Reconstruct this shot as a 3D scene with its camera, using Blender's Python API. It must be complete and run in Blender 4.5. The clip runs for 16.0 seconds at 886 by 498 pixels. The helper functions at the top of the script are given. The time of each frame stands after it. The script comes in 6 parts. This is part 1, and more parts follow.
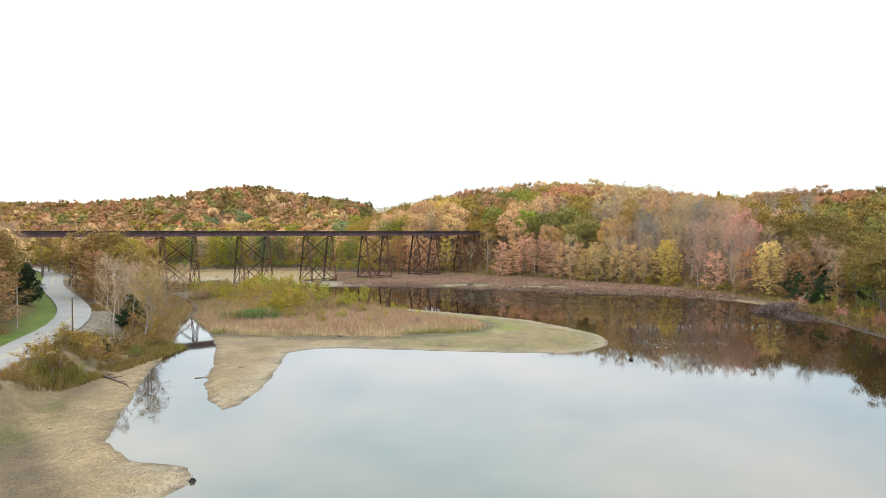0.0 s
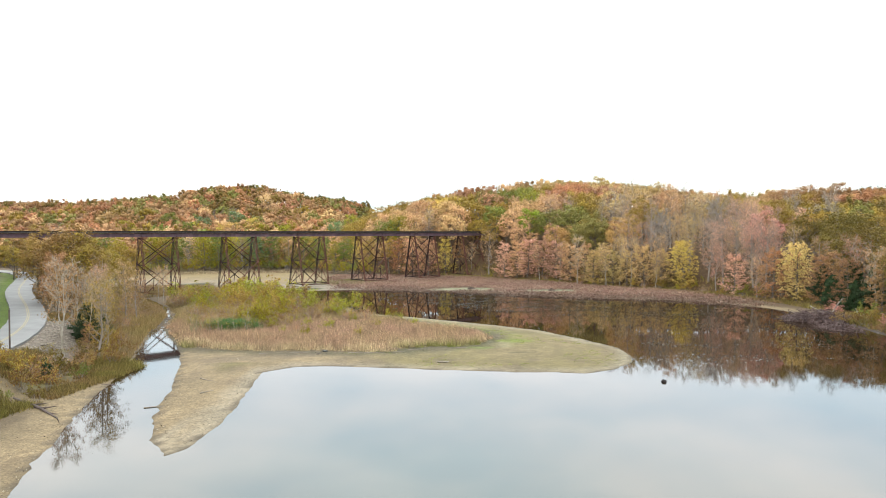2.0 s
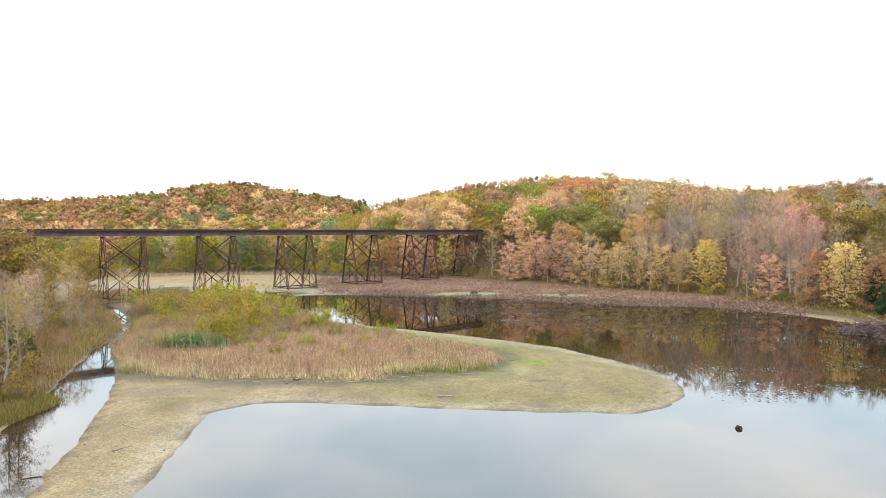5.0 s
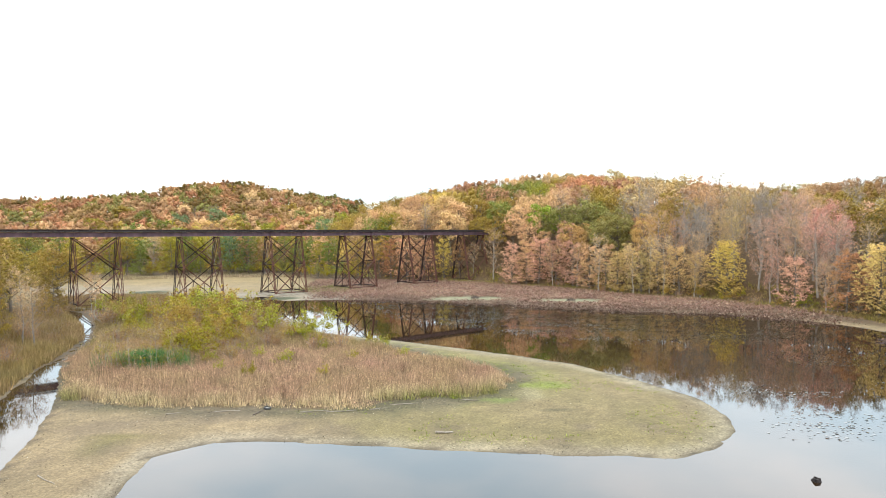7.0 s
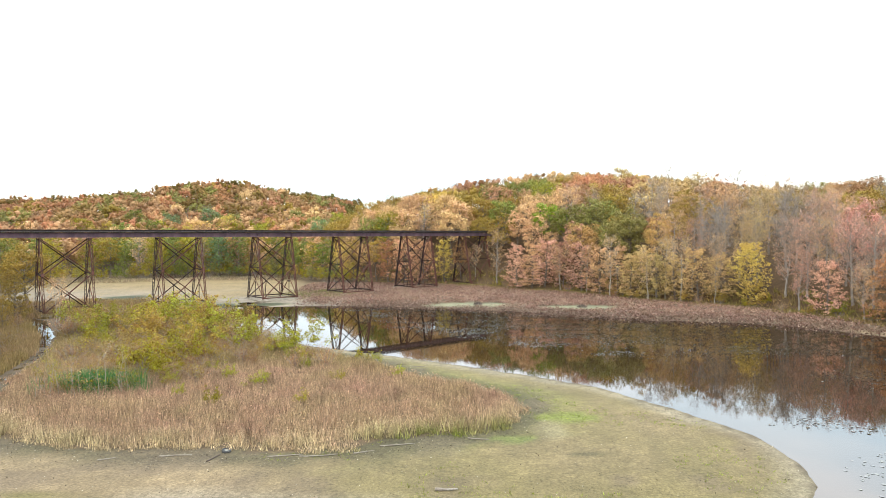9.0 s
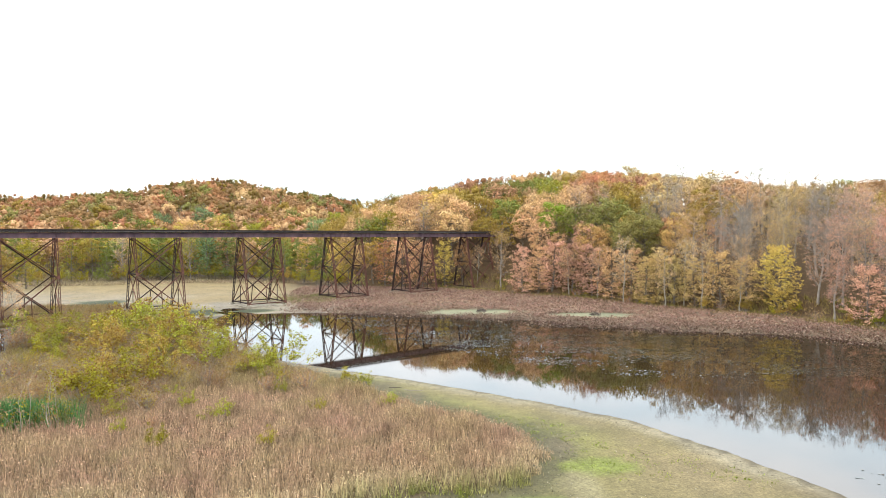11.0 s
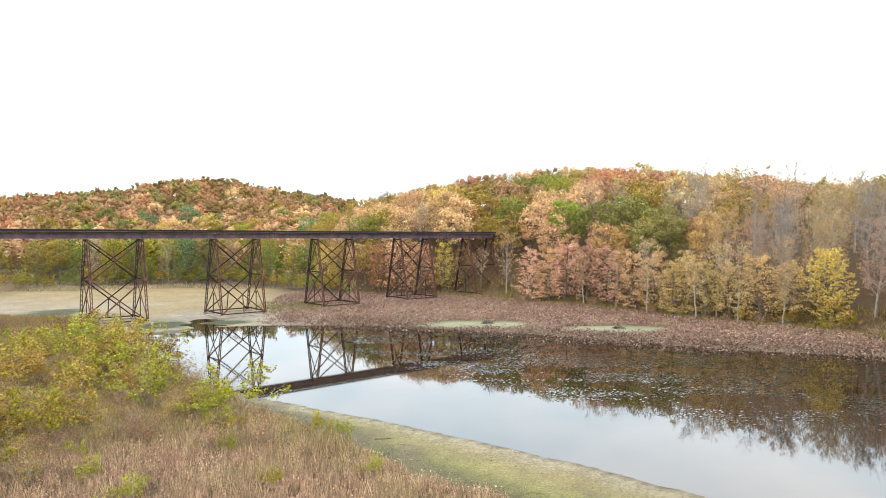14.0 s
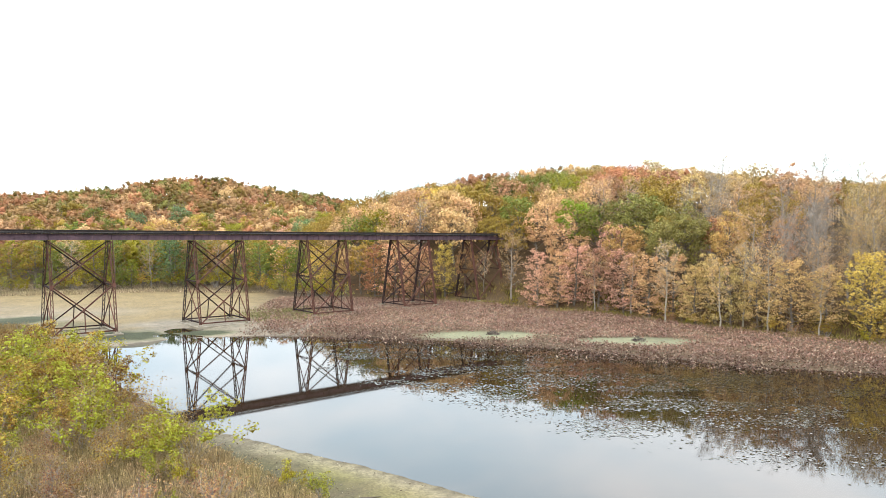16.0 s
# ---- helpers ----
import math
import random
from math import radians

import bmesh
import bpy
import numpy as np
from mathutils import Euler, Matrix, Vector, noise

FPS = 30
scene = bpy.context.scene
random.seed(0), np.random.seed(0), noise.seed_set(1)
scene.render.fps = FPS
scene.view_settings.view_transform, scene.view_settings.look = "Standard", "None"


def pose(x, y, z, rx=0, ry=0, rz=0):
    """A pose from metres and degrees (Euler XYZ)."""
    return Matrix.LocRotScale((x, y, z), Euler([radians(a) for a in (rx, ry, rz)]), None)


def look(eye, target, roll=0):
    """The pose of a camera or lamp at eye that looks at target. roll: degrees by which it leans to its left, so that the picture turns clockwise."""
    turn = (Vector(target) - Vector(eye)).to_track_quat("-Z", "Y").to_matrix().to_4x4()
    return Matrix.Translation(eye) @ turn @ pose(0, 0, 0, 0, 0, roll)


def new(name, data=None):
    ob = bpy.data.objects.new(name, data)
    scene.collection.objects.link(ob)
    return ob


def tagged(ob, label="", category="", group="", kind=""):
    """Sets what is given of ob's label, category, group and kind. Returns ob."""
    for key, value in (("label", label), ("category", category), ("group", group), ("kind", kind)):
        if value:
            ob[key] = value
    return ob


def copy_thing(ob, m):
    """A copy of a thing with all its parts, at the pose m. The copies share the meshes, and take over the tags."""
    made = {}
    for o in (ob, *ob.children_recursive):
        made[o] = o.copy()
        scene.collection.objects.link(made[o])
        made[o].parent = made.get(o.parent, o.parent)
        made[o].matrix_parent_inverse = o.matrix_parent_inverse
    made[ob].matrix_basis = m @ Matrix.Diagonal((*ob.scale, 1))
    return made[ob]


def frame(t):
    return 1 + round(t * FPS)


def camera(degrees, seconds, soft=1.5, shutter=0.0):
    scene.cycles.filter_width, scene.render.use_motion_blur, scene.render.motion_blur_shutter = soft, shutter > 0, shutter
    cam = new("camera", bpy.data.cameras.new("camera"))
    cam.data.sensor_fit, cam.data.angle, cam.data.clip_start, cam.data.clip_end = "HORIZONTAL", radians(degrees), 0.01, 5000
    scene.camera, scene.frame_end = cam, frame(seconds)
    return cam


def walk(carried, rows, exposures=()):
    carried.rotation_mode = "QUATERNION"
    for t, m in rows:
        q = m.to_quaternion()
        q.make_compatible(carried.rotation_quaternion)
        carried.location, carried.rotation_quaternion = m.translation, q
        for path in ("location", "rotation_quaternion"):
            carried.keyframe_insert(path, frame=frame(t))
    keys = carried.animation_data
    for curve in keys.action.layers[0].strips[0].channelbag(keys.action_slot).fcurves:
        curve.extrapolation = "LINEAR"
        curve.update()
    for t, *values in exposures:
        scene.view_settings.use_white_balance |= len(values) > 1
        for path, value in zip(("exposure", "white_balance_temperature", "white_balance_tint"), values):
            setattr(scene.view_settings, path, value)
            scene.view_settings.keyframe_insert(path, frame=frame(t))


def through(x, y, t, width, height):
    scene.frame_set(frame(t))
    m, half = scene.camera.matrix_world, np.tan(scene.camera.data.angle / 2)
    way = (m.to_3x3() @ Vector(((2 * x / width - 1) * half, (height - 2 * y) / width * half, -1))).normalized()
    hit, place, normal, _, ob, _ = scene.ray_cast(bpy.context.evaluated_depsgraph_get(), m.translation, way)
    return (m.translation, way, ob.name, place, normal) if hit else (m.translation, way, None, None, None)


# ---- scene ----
cam = camera(67.2, 16.0, soft=0.9)
# seconds, place in metres (water level is z = 0), yaw, pitch, roll
ROWS = [
    (0.0, 0.00, 0.00, 17.48, 0.142, -1.539, -0.052),
    (0.5, -0.01, 3.46, 17.47, 0.100, -1.527, -0.063),
    (1.0, -0.06, 6.89, 17.43, 0.064, -1.494, -0.054),
    (1.5, -0.09, 10.22, 17.44, 0.051, -1.496, -0.044),
    (2.0, -0.18, 13.49, 17.38, 0.029, -1.503, -0.045),
    (2.5, -0.28, 16.72, 17.36, 0.030, -1.543, -0.035),
    (3.0, -0.41, 19.97, 17.31, 0.000, -1.568, -0.005),
    (3.5, -0.45, 23.18, 17.31, -0.024, -1.596, -0.006),
    (4.0, -0.50, 26.38, 17.29, -0.041, -1.604, -0.026),
    (6.5, -0.53, 41.89, 17.24, -0.220, -1.591, -0.010),
    (7.0, -0.56, 44.88, 17.24, -0.238, -1.577, -0.020),
    (7.5, -0.59, 47.87, 17.24, -0.240, -1.565, -0.060),
    (8.0, -0.61, 50.93, 17.25, -0.245, -1.552, -0.080),
    (8.5, -0.62, 54.08, 17.22, -0.254, -1.517, -0.081),
    (9.0, -0.66, 57.21, 17.20, -0.256, -1.503, -0.101),
    (11.5, -0.65, 72.74, 17.18, -0.234, -1.429, -0.250),
    (12.0, -0.74, 75.74, 17.17, -0.259, -1.413, -0.251),
    (12.5, -0.81, 78.73, 17.16, -0.287, -1.394, -0.261),
    (13.0, -0.90, 81.70, 17.12, -0.322, -1.380, -0.262),
    (13.5, -0.97, 84.66, 17.12, -0.350, -1.389, -0.293),
    (14.0, -1.03, 87.62, 17.17, -0.375, -1.379, -0.323),
    (14.5, -1.13, 90.54, 17.20, -0.420, -1.358, -0.344),
    (15.0, -1.22, 93.51, 17.22, -0.455, -1.330, -0.375),
    (15.5, -1.29, 96.46, 17.26, -0.489, -1.320, -0.366),
    (16.0, -1.32, 99.35, 17.29, -0.491, -1.317, -0.426),
]
walk(cam, [(t, pose(x, y, z, 90 + pitch, roll, yaw)) for t, x, y, z, yaw, pitch, roll in ROWS],
     exposures=[(0.0, -0.18, 6700, 10), (2.0, -0.04, 6600, 10), (4.0, 0.06, 6550, 10), (7.0, 0.1, 6500, 10), (9.0, 0.1, 6500, 10), (12.5, 0.13, 6500, 10), (16.0, 0.16, 6500, 10)])

# ---------------------------------------------------------------- light
SUN_EL, SUN_AZ = 38.0, 215.0
world = bpy.data.worlds.new("overcast_sky")
scene.world = world
world.use_nodes = True
wt = world.node_tree
wt.nodes.clear()
w_out = wt.nodes.new("ShaderNodeOutputWorld")
w_bg = wt.nodes.new("ShaderNodeBackground")
w_sky = wt.nodes.new("ShaderNodeTexSky")
w_sky.sky_type = 'NISHITA'
w_sky.sun_disc = False
w_sky.sun_elevation, w_sky.sun_rotation = radians(SUN_EL), radians(SUN_AZ)
w_sky.air_density, w_sky.dust_density = 1.0, 3.0
w_co = wt.nodes.new("ShaderNodeTexCoord")
w_map = wt.nodes.new("ShaderNodeMapping")
w_map.inputs["Scale"].default_value = (1.0, 1.0, 3.2)
w_noise = wt.nodes.new("ShaderNodeTexNoise")
w_noise.inputs["Scale"].default_value, w_noise.inputs["Detail"].default_value = 2.6, 5.0
w_ramp = wt.nodes.new("ShaderNodeValToRGB")
w_ramp.color_ramp.elements[0].position, w_ramp.color_ramp.elements[1].position = 0.36, 0.66
w_ramp.color_ramp.elements[0].color = (2.10, 2.66, 3.0, 1)
w_ramp.color_ramp.elements[1].color = (3.42, 3.47, 3.47, 1)
# an overcast sky is brighter overhead than at the horizon
w_sep = wt.nodes.new("ShaderNodeSeparateXYZ")
w_up = wt.nodes.new("ShaderNodeMapRange")
w_up.interpolation_type = 'SMOOTHSTEP'
w_up.inputs["From Min"].default_value, w_up.inputs["From Max"].default_value = 0.05, 0.46
w_up.inputs["To Min"].default_value, w_up.inputs["To Max"].default_value = 0.56, 1.36
w_lift = wt.nodes.new("ShaderNodeMix")
w_lift.data_type, w_lift.blend_type = 'RGBA', 'MULTIPLY'
w_lift.inputs["Factor"].default_value = 1.0
wt.links.new(w_co.outputs["Generated"], w_sep.inputs["Vector"])
wt.links.new(w_sep.outputs["Z"], w_up.inputs["Value"])
wt.links.new(w_ramp.outputs["Color"], w_lift.inputs["A"])
wt.links.new(w_up.outputs["Result"], w_lift.inputs["B"])
w_scale = wt.nodes.new("ShaderNodeMix")
w_scale.data_type, w_scale.blend_type = 'RGBA', 'MIX'
w_scale.inputs["Factor"].default_value = 0.05
wt.links.new(w_co.outputs["Generated"], w_map.inputs["Vector"])
wt.links.new(w_map.outputs["Vector"], w_noise.inputs["Vector"])
wt.links.new(w_noise.outputs["Fac"], w_ramp.inputs["Fac"])
wt.links.new(w_lift.outputs["Result"], w_scale.inputs["A"])
wt.links.new(w_sky.outputs["Color"], w_scale.inputs["B"])
wt.links.new(w_scale.outputs["Result"], w_bg.inputs["Color"])
w_bg.inputs["Strength"].default_value = 1.0
wt.links.new(w_bg.outputs["Background"], w_out.inputs["Surface"])
sun = new("sun", bpy.data.lights.new("sun", 'SUN'))
sun.data.energy, sun.data.angle, sun.data.color = 0.95, radians(25), (1.0, 0.9, 0.74)
sun.matrix_world = look((0, 0, 0), (math.sin(radians(SUN_AZ)) * -1, math.cos(radians(SUN_AZ)) * -1, -math.tan(radians(SUN_EL))))

# ---------------------------------------------------------------- materials
def nodes_of(name):
    m = bpy.data.materials.new(name)
    m.use_nodes = True
    return m, m.node_tree, m.node_tree.nodes["Principled BSDF"]


def noise_node(nt, scale, detail=4.0, rough=0.6, coords="Object", stretch=None):
    co = nt.nodes.new("ShaderNodeTexCoord")
    n = nt.nodes.new("ShaderNodeTexNoise")
    n.inputs["Scale"].default_value, n.inputs["Detail"].default_value, n.inputs["Roughness"].default_value = scale, detail, rough
    if stretch:
        mp = nt.nodes.new("ShaderNodeMapping")
        mp.inputs["Scale"].default_value = stretch
        nt.links.new(co.outputs[coords], mp.inputs["Vector"])
        nt.links.new(mp.outputs["Vector"], n.inputs["Vector"])
    else:
        nt.links.new(co.outputs[coords], n.inputs["Vector"])
    return n.outputs["Fac"]


def ramp(nt, fac, stops):
    r = nt.nodes.new("ShaderNodeValToRGB")
    el = r.color_ramp.elements
    while len(el) < len(stops):
        el.new(0.5)
    for e, (p, c) in zip(el, stops):
        e.position, e.color = p, (*c, 1)
    nt.links.new(fac, r.inputs["Fac"])
    return r.outputs["Color"]


def mixed(nt, a, b, fac=0.5, how='MULTIPLY'):
    m = nt.nodes.new("ShaderNodeMix")
    m.data_type, m.blend_type = 'RGBA', how
    for sock, v in (("Factor", fac), ("A", a), ("B", b)):
        if isinstance(v, (int, float)):
            m.inputs[sock].default_value = v
        elif isinstance(v, tuple):
            m.inputs[sock].default_value = (*v, 1)
        else:
            nt.links.new(v, m.inputs[sock])
    return m.outputs["Result"]


def bump(nt, bsdf, height, strength, distance):
    b = nt.nodes.new("ShaderNodeBump")
    b.inputs["Strength"].default_value, b.inputs["Distance"].default_value = strength, distance
    nt.links.new(height, b.inputs["Height"])
    nt.links.new(b.outputs["Normal"], bsdf.inputs["Normal"])


def worn(name, low, high, scale=2.0, fine=18.0, rough=0.8, metal=0.0, relief=0.01, stretch=None):
    """A surface whose colour wanders between low and high, with a finer grain on top."""
    m, nt, b = nodes_of(name)
    big = ramp(nt, noise_node(nt, scale, 5, 0.65, stretch=stretch), [(0.32, low), (0.68, high)])
    grain = noise_node(nt, fine, 4, 0.7)
    col = mixed(nt, big, ramp(nt, grain, [(0.25, (0.6, 0.6, 0.6)), (0.75, (1.25, 1.25, 1.25))]), 0.7)
    nt.links.new(col, b.inputs["Base Color"])
    b.inputs["Roughness"].default_value, b.inputs["Metallic"].default_value = rough, metal
    b.inputs["Specular IOR Level"].default_value = 0.22
    bump(nt, b, grain, 0.5, relief)
    return m


def leafy(name, source, through=0.5, spread=0.35, rough=0.6, shift=0.0, patches=0.35):
    """Leaves: colour from the object ('object') or from the mesh's own tint ('tint'), varied leaf by leaf."""
    m, nt, b = nodes_of(name)
    if source == "object":
        col = nt.nodes.new("ShaderNodeObjectInfo").outputs["Color"]
    else:
        at = nt.nodes.new("ShaderNodeAttribute")
        at.attribute_name = "tint"
        col = at.outputs["Color"]
    rnd = nt.nodes.new("ShaderNodeNewGeometry").outputs["Random Per Island"]
    hsv = nt.nodes.new("ShaderNodeHueSaturation")
    hsv.inputs["Saturation"].default_value = 1.07
    hue = nt.nodes.new("ShaderNodeMapRange")
    hue.inputs["To Min"].default_value, hue.inputs["To Max"].default_value = 0.47, 0.53
    val = nt.nodes.new("ShaderNodeMapRange")
    val.inputs["To Min"].default_value, val.inputs["To Max"].default_value = 1.0 - spread, 1.0 + spread
    patch = noise_node(nt, patches, 2, 0.5)
    if shift:
        hue.inputs["To Min"].default_value, hue.inputs["To Max"].default_value = 0.5 - shift, 0.5 + shift * 0.6
        nt.links.new(rnd, hue.inputs["Value"])
    else:
        nt.links.new(patch, hue.inputs["Value"])
    nt.links.new(rnd, val.inputs["Value"])
    nt.links.new(hue.outputs["Result"], hsv.inputs["Hue"])
    nt.links.new(val.outputs["Result"], hsv.inputs["Value"])
    nt.links.new(col, hsv.inputs["Color"])
    nt.links.new(hsv.outputs["Color"], b.inputs["Base Color"])
    b.inputs["Roughness"].default_value = rough
    b.inputs["Specular IOR Level"].default_value = 0.08
    if through:
        tr = nt.nodes.new("ShaderNodeBsdfTranslucent")
        nt.links.new(hsv.outputs["Color"], tr.inputs["Color"])
        mx = nt.nodes.new("ShaderNodeMixShader")
        mx.inputs["Fac"].default_value = through
        out = nt.nodes["Material Output"]
        nt.links.new(b.outputs["BSDF"], mx.inputs[1])
        nt.links.new(tr.outputs["BSDF"], mx.inputs[2])
        nt.links.new(mx.outputs["Shader"], out.inputs["Surface"])
    return m


LEAF = leafy("autumn_leaves", "object", 0.22, 0.4)
LEAF_SHRUB = leafy("shrub_leaves", "object", 0.35, 0.5, 0.6, 0.045)
LEAF_TINT = leafy("autumn_leaves_far", "tint", 0.12, 0.08, 0.6, 0.0, 0.03)
REED = leafy("dry_reeds", "tint", 0.3, 0.4, 0.7)
FLOATERS = leafy("floating_leaves", "tint", 0.0, 0.5, 0.14)
FLOATERS.node_tree.nodes["Principled BSDF"].inputs["Specular IOR Level"].default_value = 0.5
PADS = leafy("lotus_leaves", "tint", 0.12, 0.4, 0.55)
BARK = worn("grey_brown_bark", (0.07, 0.055, 0.042), (0.17, 0.14, 0.11), 1.2, 14, 0.9)
PALE = worn("pale_bark", (0.17, 0.145, 0.11), (0.34, 0.30, 0.24), 0.8, 10, 0.85)
TWIG = worn("grey_twigs", (0.15, 0.125, 0.105), (0.27, 0.23, 0.195), 0.6, 10, 0.9)
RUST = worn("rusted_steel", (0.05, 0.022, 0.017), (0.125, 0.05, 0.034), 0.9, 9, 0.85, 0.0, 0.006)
# the same rust with shade put into its colour, for far and inner members
RUST_SHADED = worn("shaded_rusted_steel", (0.012, 0.008, 0.008), (0.04, 0.017, 0.013), 0.8, 7, 0.8, 0.0, 0.006)
GIRDER = worn("weathered_girder_paint", (0.042, 0.026, 0.036), (0.125, 0.072, 0.082), 0.45, 6, 0.7, 0.0, 0.006, (1.0, 1.0, 0.25))
TIMBER = worn("creosoted_timber", (0.008, 0.006, 0.006), (0.026, 0.018, 0.016), 1.0, 9, 0.9)
CONCRETE = worn("old_concrete", (0.13, 0.108, 0.08), (0.25, 0.21, 0.16), 0.8, 8, 0.9)
DEADWOOD = worn("bleached_deadwood", (0.12, 0.095, 0.075), (0.27, 0.235, 0.19), 1.2, 12, 0.9)
DARKWOOD = worn("wet_dark_wood", (0.035, 0.026, 0.022), (0.11, 0.08, 0.068), 1.0, 11, 0.85)
POLE = worn("weathered_pole_wood", (0.16, 0.13, 0.10), (0.30, 0.25, 0.20), 0.7, 12, 0.9, stretch=(4, 4, 0.4))
PILEWOOD = worn("weathered_purple_brown_wood", (0.038, 0.024, 0.022), (0.125, 0.082, 0.074), 0.9, 9, 0.9)
STEEL = worn("dull_post_steel", (0.10, 0.09, 0.085), (0.2, 0.18, 0.17), 2, 14, 0.6, 0.5)
STONE = worn("broken_limestone", (0.13, 0.105, 0.08), (0.25, 0.21, 0.17), 0.7, 6, 0.92)
RUBBER = worn("old_rubber", (0.02, 0.02, 0.02), (0.06, 0.058, 0.055), 3, 20, 0.8)
SILT = worn("dried_silt", (0.28, 0.26, 0.23), (0.38, 0.35, 0.31), 3, 20, 0.9)
LINE = worn("faded_yellow_paint", (0.20, 0.165, 0.095), (0.28, 0.225, 0.125), 1.5, 15, 0.75)
WHITE = worn("faded_white_paint", (0.3, 0.3, 0.29), (0.42, 0.42, 0.4), 1.5, 15, 0.7)


def make_asphalt():
    m, nt, b = nodes_of("old_asphalt")
    big = ramp(nt, noise_node(nt, 0.25, 5, 0.6), [(0.3, (0.118, 0.110, 0.102)), (0.7, (0.172, 0.162, 0.15))])
    fine = noise_node(nt, 30, 3, 0.7)
    col = mixed(nt, big, ramp(nt, fine, [(0.25, (0.7, 0.7, 0.7)), (0.75, (1.2, 1.2, 1.2))]), 0.6)
    nt.links.new(col, b.inputs["Base Color"])
    b.inputs["Roughness"].default_value = 0.85
    bump(nt, b, fine, 0.4, 0.01)
    return m


def make_ground():
    m, nt, b = nodes_of("shore_ground")
    at = nt.nodes.new("ShaderNodeAttribute")
    at.attribute_name = "tint"
    big = noise_node(nt, 0.16, 6, 0.65)
    mid = noise_node(nt, 0.9, 6, 0.7)
    fine = noise_node(nt, 5.0, 4, 0.75)
    cells = nt.nodes.new("ShaderNodeTexVoronoi")
    cells.feature = 'DISTANCE_TO_EDGE'
    cells.inputs["Scale"].default_value = 1.6
    co = nt.nodes.new("ShaderNodeTexCoord")
    nt.links.new(co.outputs["Object"], cells.inputs["Vector"])
    col = mixed(nt, at.outputs["Color"], ramp(nt, big, [(0.3, (0.74, 0.74, 0.72)), (0.7, (1.22, 1.2, 1.17))]), 0.8)
    col = mixed(nt, col, ramp(nt, mid, [(0.3, (0.70, 0.70, 0.69)), (0.7, (1.25, 1.24, 1.22))]), 0.75)
    col = mixed(nt, col, ramp(nt, fine, [(0.3, (0.48, 0.47, 0.46)), (0.7, (1.42, 1.42, 1.42))]), 0.85)
    col = mixed(nt, col, ramp(nt, cells.outputs["Distance"], [(0.0, (0.72, 0.71, 0.70)), (0.09, (1, 1, 1))]), 0.55)
    rich = nt.nodes.new("ShaderNodeHueSaturation")
    rich.inputs["Saturation"].default_value = 1.04
    nt.links.new(col, rich.inputs["Color"])
    col = rich.outputs["Color"]
    nt.links.new(col, b.inputs["Base Color"])
    b.inputs["Roughness"].default_value = 0.93
    b.inputs["Specular IOR Level"].default_value = 0.2
    bump(nt, b, fine, 0.7, 0.06)
    return m


def make_water():
    m, nt, b = nodes_of("still_lake_water")
    # turbid, silty open lake; clear, tannin-brown water in the weedy bay
    co = nt.nodes.new("ShaderNodeTexCoord")
    off = nt.nodes.new("ShaderNodeVectorMath")
    off.operation = 'DISTANCE'
    off.inputs[1].default_value = (-2, 30, 0)
    nt.links.new(co.outputs["Object"], off.inputs[0])
    reach = nt.nodes.new("ShaderNodeMapRange")
    reach.inputs["From Min"].default_value, reach.inputs["From Max"].default_value = 18, 56
    nt.links.new(off.outputs["Value"], reach.inputs["Value"])
    silt = ramp(nt, noise_node(nt, 0.03, 4, 0.6), [(0.3, (0.030, 0.030, 0.020)), (0.7, (0.065, 0.064, 0.045))])
    col = mixed(nt, silt, (0.014, 0.008, 0.004), reach.outputs["Result"], 'MIX')
    nt.links.new(col, b.inputs["Base Color"])
    b.inputs["Roughness"].default_value = 0.03
    b.inputs["IOR"].default_value = 1.333
    ripple = noise_node(nt, 1.2, 3, 0.55, stretch=(0.35, 1.0, 1.0))
    calm = ramp(nt, noise_node(nt, 0.035, 2, 0.5), [(0.45, (0.05, 0.05, 0.05)), (0.65, (1, 1, 1))])
    bump(nt, b, mixed(nt, ripple, calm, 1.0), 0.085, 0.02)
    return m


ASPHALT, GROUND, WATER = make_asphalt(), make_ground(), make_water()

# ---------------------------------------------------------------- mesh helpers
def mesh_from_faces(name, corners, mat, tint=None, smooth=False):
    """A mesh from an array (faces, corners per face, 3): every face is an island of its own."""
    corners = np.asarray(corners, dtype=np.float32)
    n, k = corners.shape[:2]
    me = bpy.data.meshes.new(name)
    me.vertices.add(n * k)
    me.vertices.foreach_set("co", corners.reshape(-1))
    me.loops.add(n * k)
    me.loops.foreach_set("vertex_index", np.arange(n * k, dtype=np.int32))
    me.polygons.add(n)
    me.polygons.foreach_set("loop_start", np.arange(0, n * k, k, dtype=np.int32))
    if tint is not None:
        col = np.ones((n, k, 4), dtype=np.float32)
        col[:, :, :3] = np.asarray(tint, dtype=np.float32)[:, None, :]
        me.attributes.new("tint", 'FLOAT_COLOR', 'POINT').data.foreach_set("color", col.reshape(-1))
    me.materials.append(mat)
    me.update()
    me.validate()
    if smooth:
        me.polygons.foreach_set("use_smooth", np.ones(n, dtype=bool))
    return me


def part(name, data, material, parent=None, label=""):
    """Links a bmesh or a mesh as one object under a thing or a part."""
    if isinstance(data, bmesh.types.BMesh):
        me = bpy.data.meshes.new(name)
        data.to_mesh(me)
        data.free()
        me.materials.append(material)
        data = me
    ob = new(name, data)
    if parent is not None:
        ob.parent = parent
    return tagged(ob, label) if label else ob


def thing(name, label, category, at=None, group="", kind=""):
    ob = new(name)
    ob.empty_display_size = 0.5
    if at is not None:
        ob.matrix_basis = at
    return tagged(ob, label, category, group, kind)


